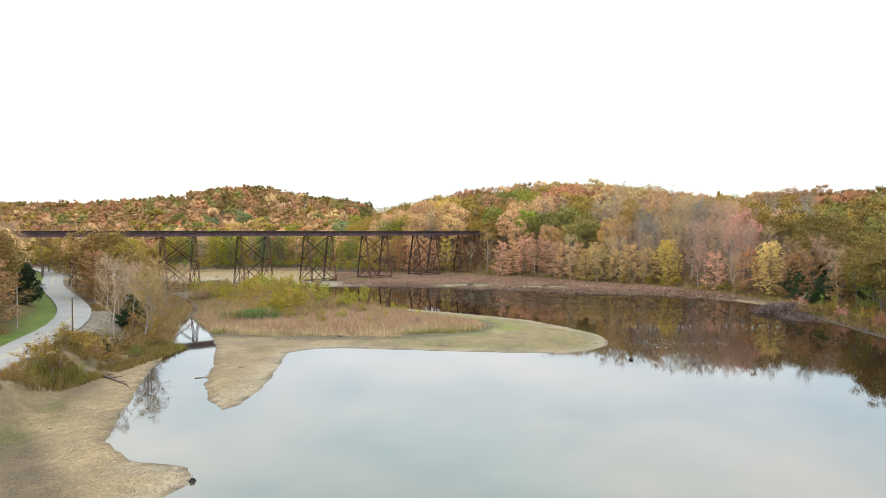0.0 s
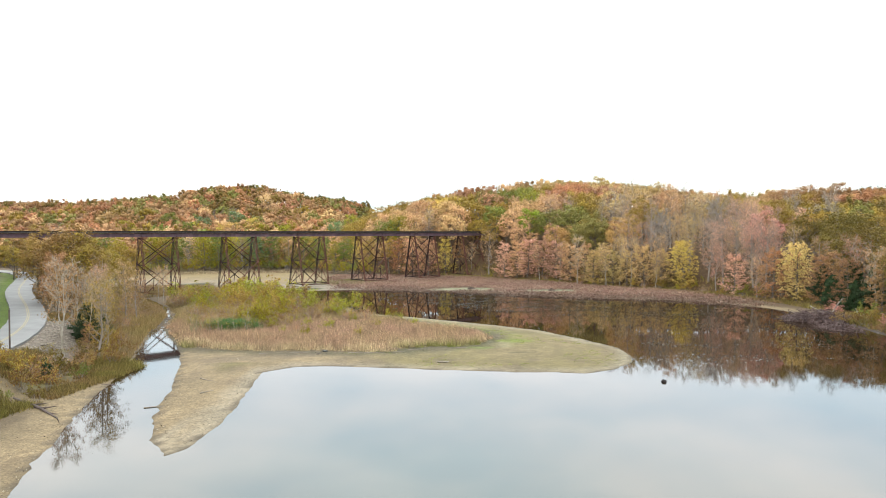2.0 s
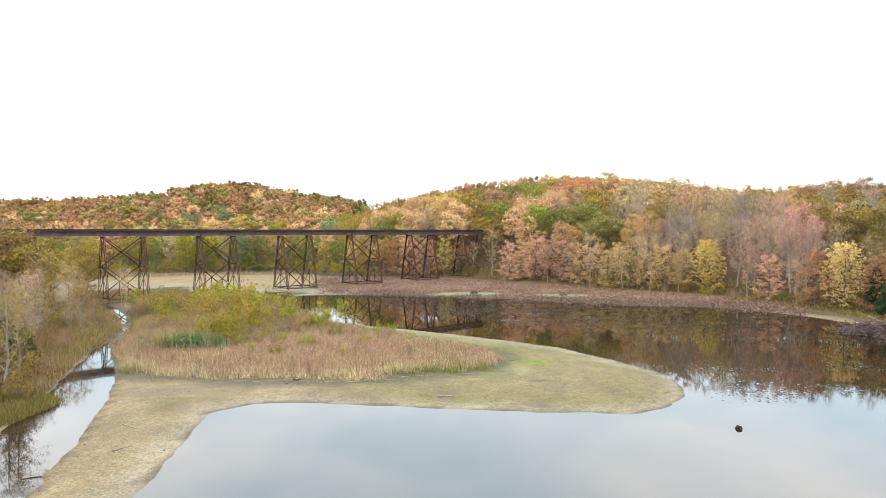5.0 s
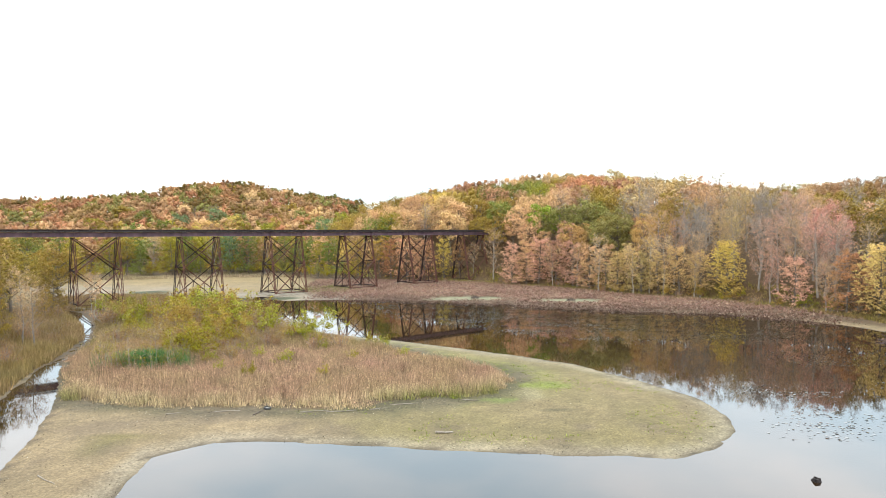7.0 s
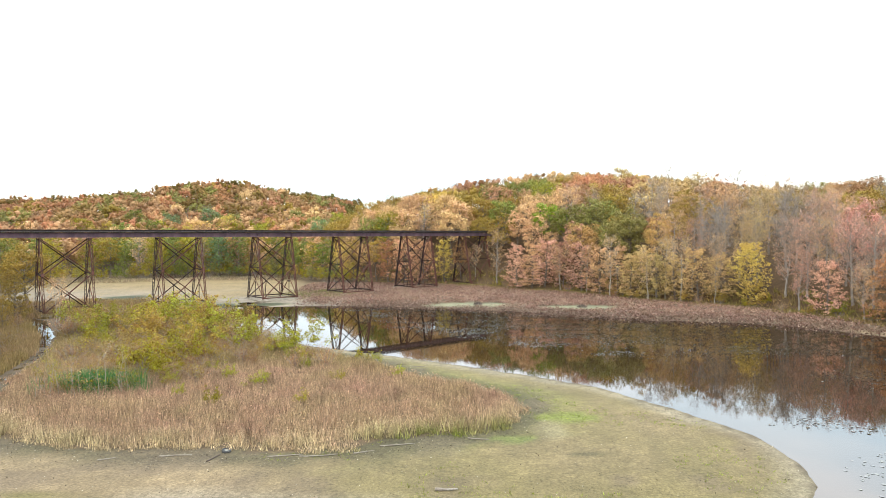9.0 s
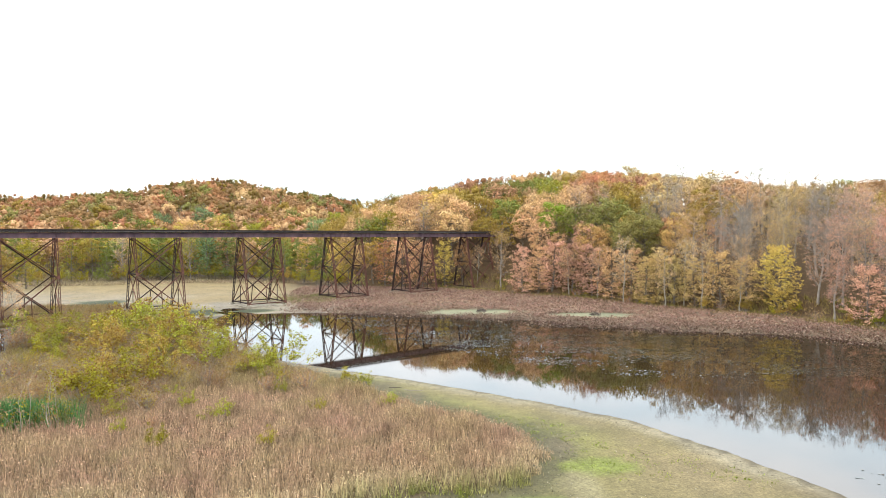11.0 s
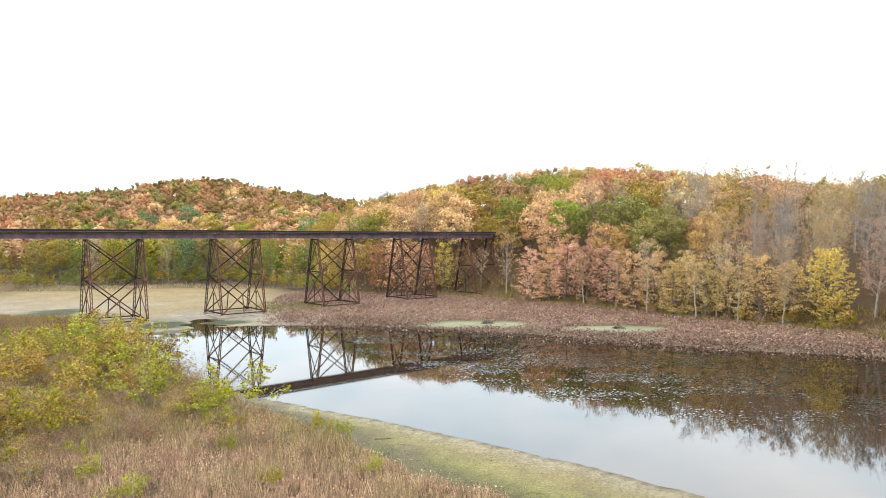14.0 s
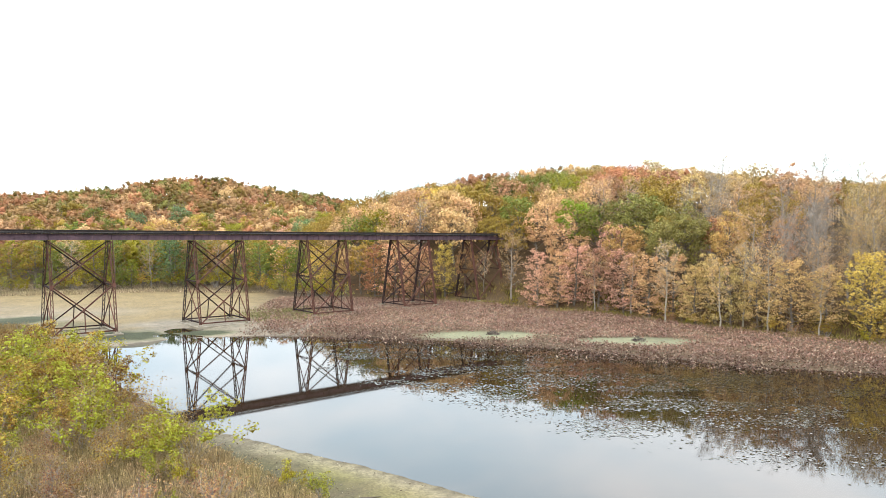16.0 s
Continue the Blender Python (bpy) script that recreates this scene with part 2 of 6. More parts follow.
def box(bm, size, m=None, bevel=0.0):
    made = bmesh.ops.create_cube(bm, size=1.0, matrix=(m or Matrix()) @ Matrix.Diagonal((*size, 1)))["verts"]
    if bevel:
        edges = list({e for v in made for e in v.link_edges})
        bmesh.ops.bevel(bm, geom=edges, offset=bevel, segments=1, affect='EDGES')


def beam_matrix(a, b):
    a, b = Vector(a), Vector(b)
    return Matrix.Translation((a + b) / 2) @ (b - a).to_track_quat('X', 'Z').to_matrix().to_4x4(), (b - a).length


def beam(bm, a, b, w, h, bevel=0.0):
    m, n = beam_matrix(a, b)
    box(bm, (n, w, h), m, bevel)


def section_beam(bm, a, b, w, h, plate=0.03):
    """An I-shaped rolled section from a to b: two flanges and a web."""
    m, n = beam_matrix(a, b)
    box(bm, (n, plate, h), m)
    for s in (-1, 1):
        box(bm, (n, w, plate), m @ Matrix.Translation((0, 0, s * (h - plate) / 2)))


def laced_beam(bm, a, b, w, h, pitch=0.8):
    """Two channels with lattice bars between them."""
    m, n = beam_matrix(a, b)
    for s in (-1, 1):
        box(bm, (n, 0.06, h), m @ Matrix.Translation((0, s * w / 2, 0)))
    k = max(2, int(n / pitch))
    for i in range(k):
        x0, x1, s = -n / 2 + n * i / k, -n / 2 + n * (i + 1) / k, 1 if i % 2 else -1
        m2, l2 = beam_matrix((x0, -s * w / 2, 0), (x1, s * w / 2, 0))
        box(bm, (l2, 0.07, 0.05), m @ m2)


def tubes(segs, sides):
    """Quads of tapered tubes; segs is an array (n, 8): both ends and both radii."""
    s = np.asarray(segs, dtype=np.float64)
    a, b, ra, rb = s[:, 0:3], s[:, 3:6], s[:, 6:7], s[:, 7:8]
    d = b - a
    d /= np.maximum(np.linalg.norm(d, axis=1, keepdims=True), 1e-6)
    ref = np.where(np.abs(d[:, 2:3]) > 0.9, np.array([[1.0, 0, 0]]), np.array([[0, 0, 1.0]]))
    u = np.cross(d, ref)
    u /= np.linalg.norm(u, axis=1, keepdims=True)
    v = np.cross(d, u)
    out = []
    for i in range(sides):
        p, q = 2 * math.pi * i / sides, 2 * math.pi * (i + 1) / sides
        cp, cq = u * math.cos(p) + v * math.sin(p), u * math.cos(q) + v * math.sin(q)
        out.append(np.stack([a + cp * ra, a + cq * ra, b + cq * rb, b + cp * rb], axis=1))
    return np.concatenate(out)


def leaves(centres, size, rng, lift=0.35, slim=0.6, outward=None, jitter=0.5):
    """Small three-cornered leaves at the centres, facing all ways with a leaning to the sky."""
    n = len(centres)
    nrm = rng.normal(size=(n, 3))
    if outward is not None:
        nrm = nrm * jitter + outward * 0.9
    nrm[:, 2] += lift
    nrm /= np.linalg.norm(nrm, axis=1, keepdims=True)
    t = np.cross(nrm, rng.normal(size=(n, 3)))
    t /= np.linalg.norm(t, axis=1, keepdims=True)
    w = np.cross(nrm, t)
    s = (size * rng.uniform(0.6, 1.4, n))[:, None]
    k = slim * rng.uniform(0.75, 1.35, n)[:, None]
    skew = rng.uniform(-0.35, 0.35, n)[:, None]
    return np.stack([centres - t * s * 0.5, centres + t * s * 0.1 + w * s * k * (0.62 + skew), centres + t * s * 0.5 - w * s * k * (0.62 - skew)], axis=1)


def ribbons(segs):
    """Thin twigs as flat tapering strips; segs as for tubes()."""
    s = np.asarray(segs, dtype=np.float64)
    a, b, ra, rb = s[:, 0:3], s[:, 3:6], s[:, 6:7], s[:, 7:8]
    u = np.cross(b - a, np.array([[0.35, 0.8, 0.2]]))
    u /= np.maximum(np.linalg.norm(u, axis=1, keepdims=True), 1e-6)
    return np.stack([a - u * ra, a + u * ra, b + u * rb, b - u * rb], axis=1)


# ---------------------------------------------------------------- plan of the land
LEFT_SHORE = [(-60, -300), (-45, -60), (-40, 0), (-30, 25), (-22, 38), (-18.4, 43), (-17.3, 46.5), (-19.2, 49), (-23.4, 50), (-26, 52.3),
              (-28, 55.1), (-30.2, 61.8), (-33.7, 72.9), (-36.7, 83.3), (-40.3, 97.2), (-45, 112), (-50.3, 127), (-51.6, 134), (-56.3, 149.3),
              (-65, 165), (-77, 181.5), (-89, 190)]
PENINSULA = [(-88, 193), (-75.8, 184), (-63.7, 166), (-55.6, 149), (-50.2, 131.5), (-46, 124), (-40, 113), (-37.5, 107), (-35, 101), (-32.2, 92.5), (-30, 86),
             (-27.5, 76), (-24.4, 68.6), (-21.6, 64.6), (-20.6, 67), (-20.2, 74), (-21, 82), (-22, 90), (-22.3, 95.5), (-19, 98.5), (-15.7, 99),
             (-8.7, 98.2), (0, 96.7), (9, 95.6), (17, 94.6), (21.5, 97), (24.8, 101.5), (26.3, 107), (26, 113), (22.3, 121.5), (17, 130),
             (10.5, 136), (1, 143.2), (-7, 149), (-13, 152.3), (-20, 157), (-27, 162.5), (-36, 173), (-46, 187), (-51, 194)]
NORTH_SHORE = [(-48, 201), (-43, 207), (-31, 210), (-13, 210), (2, 206), (17, 200), (31, 192), (43, 186), (54, 183), (62, 181), (68, 173),
               (74, 163), (76.5, 150), (75, 135), (73.5, 122), (72, 108), (74, 90), (82, 60), (97, 20), (120, -60), (150, -300)]
TREELINE = [(-22, 276), (2.5, 270), (15, 262), (21.5, 253), (38, 242), (49, 226), (60, 214), (70, 206), (78, 190), (85, 172), (86, 150),
            (80, 128), (77.5, 105), (81, 85), (92, 60), (112, 15), (140, -80), (1500, -300), (1500, 900), (-70, 900), (-66, 420), (-54, 330), (-40, 292)]
REED_BED = [(-39.5, 112.5), (-32, 109.5), (-26, 107.9), (-18, 108.2), (-12.8, 107.4), (-7.5, 108.2), (-5, 110.8), (0.6, 112), (4.8, 114.2), (7.4, 119.4),
            (7.2, 125), (3.0, 129.5), (-2.5, 134.4), (-7, 139.4), (-10.8, 143.6), (-16, 148.8), (-22, 156), (-30, 163.5), (-38, 174), (-48, 188), (-56, 193),
            (-73, 185), (-63, 167), (-55, 149.8), (-49.7, 132.5), (-45.8, 124)]
LEFT_MARSH = [(-41.2, 99), (-45.6, 112), (-50.7, 127), (-52.1, 134.3), (-56.8, 149.5), (-65.4, 165.5), (-77.4, 182), (-90, 192), (-96, 205), (-88, 215), (-70, 214), (-64, 203),
              (-72, 190), (-92, 178), (-82, 160), (-72, 142), (-62, 126), (-54, 112), (-47, 100)]
ROAD = [(-46, -60), (-44, -10), (-43, 30), (-46, 55), (-50.3, 75.5), (-53.7, 86.4), (-57.4, 99), (-61.7, 109.7), (-66.4, 119), (-71.7, 128), (-80.6, 141.6), (-91.3, 157),
        (-102, 173), (-111, 188), (-123.5, 210), (-134, 227), (-152, 248), (-185, 270)]
ROAD_Z, ROAD_HALF = 3.0, 2.7
# bare gravel pull-off inside the bend
RIPRAP = [(-52, 94), (-57, 103), (-62, 112), (-66, 120.5), (-62, 123), (-56, 115.5), (-51, 106), (-48.2, 98)]


def signed(poly, x, y):
    """Distance to a closed outline, positive inside it."""
    p = np.array(poly, dtype=float)
    q = np.roll(p, -1, axis=0)
    best = np.full(x.shape, 1e18)
    inside = np.zeros(x.shape, dtype=bool)
    for (ax, ay), (bx, by) in zip(p, q):
        dx, dy = bx - ax, by - ay
        t = np.clip(((x - ax) * dx + (y - ay) * dy) / (dx * dx + dy * dy), 0, 1)
        best = np.minimum(best, (x - ax - t * dx) ** 2 + (y - ay - t * dy) ** 2)
        if ay != by:
            inside ^= ((ay > y) != (by > y)) & (x < (bx - ax) * (y - ay) / (by - ay) + ax)
    return np.where(inside, 1.0, -1.0) * np.sqrt(best)


def off_line(line, x, y):
    """Distance to an open line, and the side of it (positive to its left)."""
    best, side = np.full(x.shape, 1e18), np.zeros(x.shape)
    for (ax, ay), (bx, by) in zip(line[:-1], line[1:]):
        dx, dy = bx - ax, by - ay
        t = np.clip(((x - ax) * dx + (y - ay) * dy) / (dx * dx + dy * dy), 0, 1)
        d = (x - ax - t * dx) ** 2 + (y - ay - t * dy) ** 2
        s = np.sign(dx * (y - ay) - dy * (x - ax))
        side = np.where(d < best, s, side)
        best = np.minimum(best, d)
    return np.sqrt(best), side


def smooth(a, b, v):
    t = np.clip((v - a) / (b - a), 0, 1)
    return t * t * (3 - 2 * t)


def lattice(ix, iy, seed):
    h = (ix.astype(np.int64) * 374761393 + iy.astype(np.int64) * 668265263 + seed * 974711) & 0xFFFFFFFF
    h = ((h ^ (h >> 13)) * 1274126177) & 0xFFFFFFFF
    return ((h ^ (h >> 16)) & 0xFFFF) / 65535.0


def rough(x, y, size, seed=0, octaves=3):
    """Value noise between -1 and 1, with features of about that size in metres."""
    total, amp, norm = 0.0, 1.0, 0.0
    for o in range(octaves):
        u, v = x / size, y / size
        ix, iy = np.floor(u), np.floor(v)
        fx, fy = u - ix, v - iy
        fx, fy = fx * fx * (3 - 2 * fx), fy * fy * (3 - 2 * fy)
        s = seed + 17 * o
        a = lattice(ix, iy, s) * (1 - fx) + lattice(ix + 1, iy, s) * fx
        b = lattice(ix, iy + 1, s) * (1 - fx) + lattice(ix + 1, iy + 1, s) * fx
        total, norm = total + amp * ((a * (1 - fy) + b * fy) * 2 - 1), norm + amp
        amp, size = amp * 0.5, size * 0.5
    return total / norm


WATER_OUTLINE = LEFT_SHORE + PENINSULA + NORTH_SHORE


def land(x, y):
    """Height of the ground, and the distances that it is made from."""
    x, y = np.asarray(x, dtype=float), np.asarray(y, dtype=float)
    d = -signed(WATER_OUTLINE, x, y) + 0.35 * rough(x, y, 2.2, 3) + 0.25 * rough(x, y, 7, 8)
    e = signed(TREELINE, x, y)
    r, side = off_line(ROAD, x, y)
    z = np.where(d < 0, np.maximum(0.10 * d, -1.6), 0.32 * (1 - np.exp(-np.maximum(d, 0) / 4.5)))
    z = z + np.where(d > 0.4, 0.05 * rough(x, y, 3, 5), 0)
    # shallow pools on the flat by the bridge
    pool = smooth(-100, -86, x) * smooth(-36, -44, x + 0.15 * (y - 210)) * smooth(192, 197, y) * smooth(234, 226, y)
    z = z - 0.42 * pool * smooth(0.2, 0.5, rough(0.45 * x, y, 7, 45, 2))
    # mud bar that runs out past the bridge's foot
    bar = ((x + 53) / 8.5) ** 2 + ((y - 205) / 8) ** 2 + 0.7 * rough(0.5 * x, y, 4, 46)
    z = np.maximum(z, 0.14 - 0.13 * np.clip(bar, 0, 4))
    # wooded hill to the north and east
    amp = 31 - 11 * smooth(70, 135, x) + 3 * rough(x, y, 60, 21)
    reach = 43 + 9 * smooth(52, 80, x) + 52 * smooth(205, 150, y)
    ins = np.maximum(e, 0)
    z = z + np.where(e > 0, 0.9 * smooth(0, 5, ins) + amp * (1 - np.exp(-ins / reach)) + 0.07 * np.clip(ins - 60, 0, 200), 0)
    # far wooded ridge beyond the valley, with a knoll
    far = 29 * smooth(330, 590, y) + 15 * np.exp(-((x + 178) / 62) ** 2 - ((y - 610) / 90) ** 2)
    far = far + 7 * smooth(600, 780, y)
    far = far + 2.0 * rough(x, y, 90, 31) * smooth(330, 450, y)
    z = z + far * (1 - smooth(-15, 30, e)) + 0.8 * smooth(288, 300, y) * (1 - smooth(0, 5, e))
    # bank up to the road, the road bed, and the slope beyond it
    west = (side > 0)
    base = 0.02 + ROAD_Z * smooth(26, 5.5, r) * smooth(6, 20, d)
    bank = np.where(west, ROAD_Z + 7 * (1 - np.exp(-np.maximum(r - 5, 0) / 30)), base)
    left = smooth(-36, -40, x) * (1 - smooth(330, 420, y))
    gate = np.where(west, 1.0, smooth(8, 14, d))
    z = z + left * gate * np.where(west, bank - 0.3, base) * (1 - smooth(-5, 5, e))
    on_road = smooth(8.5, 5.0, r) * left
    z = z * (1 - on_road) + on_road * (ROAD_Z - 0.3)
    return z, d, e, r, west


def ground_z(x, y):
    return float(land(np.array([x]), np.array([y]))[0][0])


def axis(lo, hi, step, far_lo, far_hi, grow=1.16):
    mid = list(np.arange(lo, hi + 1e-6, step))
    out, s, v = [], step, hi
    while v < far_hi:
        s = min(s * grow, 220)
        v += s
        out.append(v)
    back, s, v = [], step, lo
    while v > far_lo:
        s = min(s * grow, 220)
        v -= s
        back.append(v)
    return np.array(back[::-1] + mid + out)


C_SAND, C_MUD, C_ALGAE, C_RIM = (0.152, 0.112, 0.066), (0.072, 0.052, 0.032), (0.112, 0.090, 0.041), (0.185, 0.157, 0.118)
C_GRASS, C_LITTER, C_MARSH, C_FLAT, C_WET = (0.07, 0.062, 0.014), (0.066, 0.040, 0.020), (0.085, 0.058, 0.034), (0.158, 0.114, 0.058), (0.056, 0.043, 0.03)

HOLLOWS = [(-80, 224.5, 5.5, 6), (-52, 208, 5.5, 5), (-63, 199, 7, 3), (-88, 215, 8, 3), (-41, 213, 4, 2.5)]


def build_ground():
    xs, ys = axis(-74, 82, 0.95, -2600, 2600, 1.075), axis(40, 212, 0.95, -500, 3600, 1.07)
    gx, gy = np.meshgrid(xs, ys)
    x, y = gx.ravel(), gy.ravel()
    z, d, e, r, west = land(x, y)
    col = np.empty((len(x), 3))
    col[:] = C_LITTER

    def lay(c, k):
        k = np.clip(k, 0, 1)[:, None]
        col[:] = col * (1 - k) + np.array(c) * k

    n1, n2, n3 = rough(x, y, 9, 41), rough(x, y, 3, 42), rough(x, y, 22, 43)
    open_land = 1 - smooth(-3, 3, e)
    lay(C_MARSH, open_land)
    reed = signed(REED_BED, x, y)
    # bare shore of the peninsula: sand on the point, thin algae on the spit
    pen = (x > -50) & (x < 30) & (y < 160) & (reed < 0.5)
    algae = smooth(-16, -4, x) * (0.75 + 0.5 * n1)
    lay(C_SAND, np.where(pen, 1.0, 0))
    lay(C_ALGAE, np.where(pen, algae, 0))
    lay((0.086, 0.102, 0.020), np.where(pen, smooth(-5.5, -0.5, reed) * smooth(-0.1, 0.5, n1 + 0.6 * n2) * smooth(-14, 0, x), 0))
    lay((0.125, 0.114, 0.04), np.where(pen & (y > 112), smooth(-8, -2, reed + 2 * n2) * smooth(-22, -12, x) * (0.75 + 0.5 * n1), 0))
    lay((0.05, 0.043, 0.022), np.where(pen, smooth(-4.2, -0.8, reed + 1.7 * n2) * 0.85, 0))
    lay((0.099, 0.073, 0.050), np.where(pen & (y > 88), smooth(0.1, 0.6, n2 + 0.5 * n1) * 0.5, 0))
    for cx, cy, rx, ry, c in ((5.6, 111, 2.4, 0.9, (0.095, 0.11, 0.03)), (10.8, 117.5, 3.0, 1.6, (0.115, 0.125, 0.03)), (10.7, 107.5, 1.6, 0.7, (0.075, 0.062, 0.032)), (8.8, 113.5, 1.4, 3.0, (0.15, 0.125, 0.07))):
        lay(c, np.where(pen, smooth(1.3, 0.5, ((x - cx) / rx) ** 2 + ((y - cy) / ry) ** 2 + 0.6 * n2) * 0.9, 0))
    # tan flat under the bridge and beyond, with wet patches
    flat = (y > 193) & (y < 296) & (x < -24) & (x > -140)
    lay(C_FLAT, np.where(flat, smooth(-26, -36, x + 0.25 * (y - 215)) * smooth(195, 203, y) * (1 - smooth(284, 292, y)), 0))
    lay((0.17, 0.142, 0.112), np.where(flat, smooth(-0.7, 0.0, n3 + 0.5 * n1) * smooth(262, 224, y) * 0.9, 0))
    lay((0.063, 0.063, 0.033), np.where(flat, smooth(0.25, 0.55, rough(0.4 * x, y, 6, 48) + 0.3 * n1) * smooth(238, 216, y) * 0.7, 0))
    # wet hollows with dark green slime
    for cx, cy, rx, ry in HOLLOWS:
        q = ((x - cx) / rx) ** 2 + ((y - cy) / ry) ** 2 + 0.9 * rough(x, y, 4, 49)
        lay((0.11, 0.105, 0.06), np.where(flat, smooth(1.9, 1.1, q) * 0.8, 0))
        lay((0.036, 0.038, 0.018), np.where(flat, smooth(1.05, 0.75, q), 0))
    # beach on the left shore
    beach = (x < -16) & (x > -70) & (y < 100) & ~west & (d < 40)
    lim = 9.5 * smooth(100, 58, y)
    lay(C_SAND, np.where(beach, smooth(1.5, -1.5, d - lim + 1.5 * n2), 0))
    lay(C_MUD, np.where(beach, smooth(1.5, -1.5, d - lim + 1.5 * n2) * smooth(-0.25, 0.35, rough(x + y, 0.35 * (y - x), 6, 47) + 0.3 * n2 + 0.06 * (d - 7)) * 0.95, 0))
    lay((0.062, 0.055, 0.015), np.where(beach, smooth(0.05, 0.45, n1 + 0.5 * n2) * smooth(2.5, 7, d) * 0.75, 0))
    bankside = (x < -38) & (y < 190) & ~pen & (r > 3)
    lay(C_GRASS, np.where(bankside & (d > lim), smooth(-0.25, 0.3, n1 + 0.4 * n2) * smooth(135, 110, y) * 0.85, 0))
    lay(C_LITTER, np.where(bankside & (d > lim) & (y < 135), smooth(0.0, -0.4, n1 + 0.4 * n2) * 0.9, 0))
    lay((0.05, 0.038, 0.017), np.where(bankside & (d > lim) & (y < 112), smooth(0.5, 3, d - lim + 1.5 * n2) * (0.75 + 0.3 * n1), 0))
    lay(C_GRASS, np.where(west & (r < 9) & (x < -40), smooth(8.5, 6.5, r + n2) * (0.9 + 0.3 * n2), 0))
    lay((0.066, 0.092, 0.013), np.where(west & (r < 9) & (x < -40), smooth(7, 5, r + n2), 0))
    gravel = signed(RIPRAP, x, y)
    lay((0.125, 0.10, 0.078), smooth(-0.8, 0.8, gravel + n2))
    # pale strip of the eastern shore
    east = (x > 55) & (d > 0) & (d < 9) & (y > 100)
    lay(C_SAND, np.where(east, smooth(4.5, 2.5, d + n2) * smooth(185, 176, y + 0.4 * (x - 62)) * smooth(146, 156, y), 0))
    lay((0.045, 0.032, 0.026), np.where(east, smooth(9, 6, d + n2) * smooth(156, 146, y), 0))
    # pale crust close to the water, wet silt at its edge and under it
    lay(C_RIM, np.where((d > 0) & (x > -24) & (x < 30) & (y < 160), smooth(3.6, 0.4, d + 1.3 * n2 + 0.8 * n1) * 0.6, 0))
    lay(C_WET, np.where(d < 0.35, 0.8, 0))
    lay((0.066, 0.063, 0.043), np.where(d < 0, smooth(0, -4, d), 0))
    # algae round the two lodges in the lotus
    for cx, cy, rx, ry in ((6.5, 211, 10.5, 4.2), (31, 205.5, 9.5, 4.0)):
        q = ((x - cx) / rx) ** 2 + ((y - cy) / ry) ** 2
        lay((0.15, 0.145, 0.09), smooth(1.6, 0.4, q + 0.25 * n2) * 0.9)
    nx, ny = len(xs), len(ys)
    me = bpy.data.meshes.new("ground")
    me.vertices.add(nx * ny)
    me.vertices.foreach_set("co", np.stack([x, y, z], axis=1).astype(np.float32).ravel())
    i = (np.arange(ny - 1)[:, None] * nx + np.arange(nx - 1)[None, :]).ravel()
    quads = np.stack([i, i + 1, i + nx + 1, i + nx], axis=1).astype(np.int32)
    me.loops.add(quads.size)
    me.loops.foreach_set("vertex_index", quads.ravel())
    me.polygons.add(len(quads))
    me.polygons.foreach_set("loop_start", np.arange(0, quads.size, 4, dtype=np.int32))
    me.attributes.new("tint", 'FLOAT_COLOR', 'POINT').data.foreach_set("color", np.concatenate([col, np.ones((len(x), 1))], axis=1).astype(np.float32).ravel())
    me.materials.append(GROUND)
    me.update()
    me.validate()
    me.polygons.foreach_set("use_smooth", np.ones(len(quads), dtype=bool))
    tagged(new("ground", me), "tan mud, sand, grass and leaf litter of a lake valley", "ground", kind="structure")


build_ground()
wm = bpy.data.meshes.new("water")
wm.from_pydata([(-104, -320, 0), (160, -320, 0), (160, 236, 0), (-104, 236, 0)], [], [(0, 1, 2, 3)])
wm.materials.append(WATER)
tagged(new("water", wm), "still lake water mirroring pale sky and autumn woods", "water", kind="structure")


# ---------------------------------------------------------------- road
def along(line, step):
    pts = [Vector((*p, 0)) for p in line]
    out = []
    for k in range(len(pts) - 1):
        a, b = pts[k], pts[k + 1]
        p, q = pts[max(k - 1, 0)], pts[min(k + 2, len(pts) - 1)]
        n = max(2, int((b - a).length / step))
        for i in range(n):
            t = i / n
            out.append(0.5 * ((2 * a) + (b - p) * t + (2 * p - 5 * a + 4 * b - q) * t * t + (3 * a - p - 3 * b + q) * t ** 3))
    out.append(pts[-1])
    return out


def ribbon(name, line, lo, hi, z0, z1, mat):
    """A strip between two offsets from the line, with a top and two edges."""
    bm = bmesh.new()
    rows = []
    for k, p in enumerate(line):
        t = (line[min(k + 1, len(line) - 1)] - line[max(k - 1, 0)]).normalized()
        nrm = Vector((-t.y, t.x, 0))
        wob = 0.06 * math.sin(k * 1.7) if hi - lo > 1 else 0
        a, b = p + nrm * (lo - wob), p + nrm * (hi + wob)
        c = p + nrm * (lo + hi) / 2
        rows.append([bm.verts.new((a.x, a.y, z0)), bm.verts.new((a.x, a.y, z1)), bm.verts.new((c.x, c.y, z1 + (0.05 if hi - lo > 1 else 0))),
                     bm.verts.new((b.x, b.y, z1)), bm.verts.new((b.x, b.y, z0))])
    for r0, r1 in zip(rows[:-1], rows[1:]):
        for i in range(4):
            bm.faces.new((r0[i], r0[i + 1], r1[i + 1], r1[i]))
    return bm


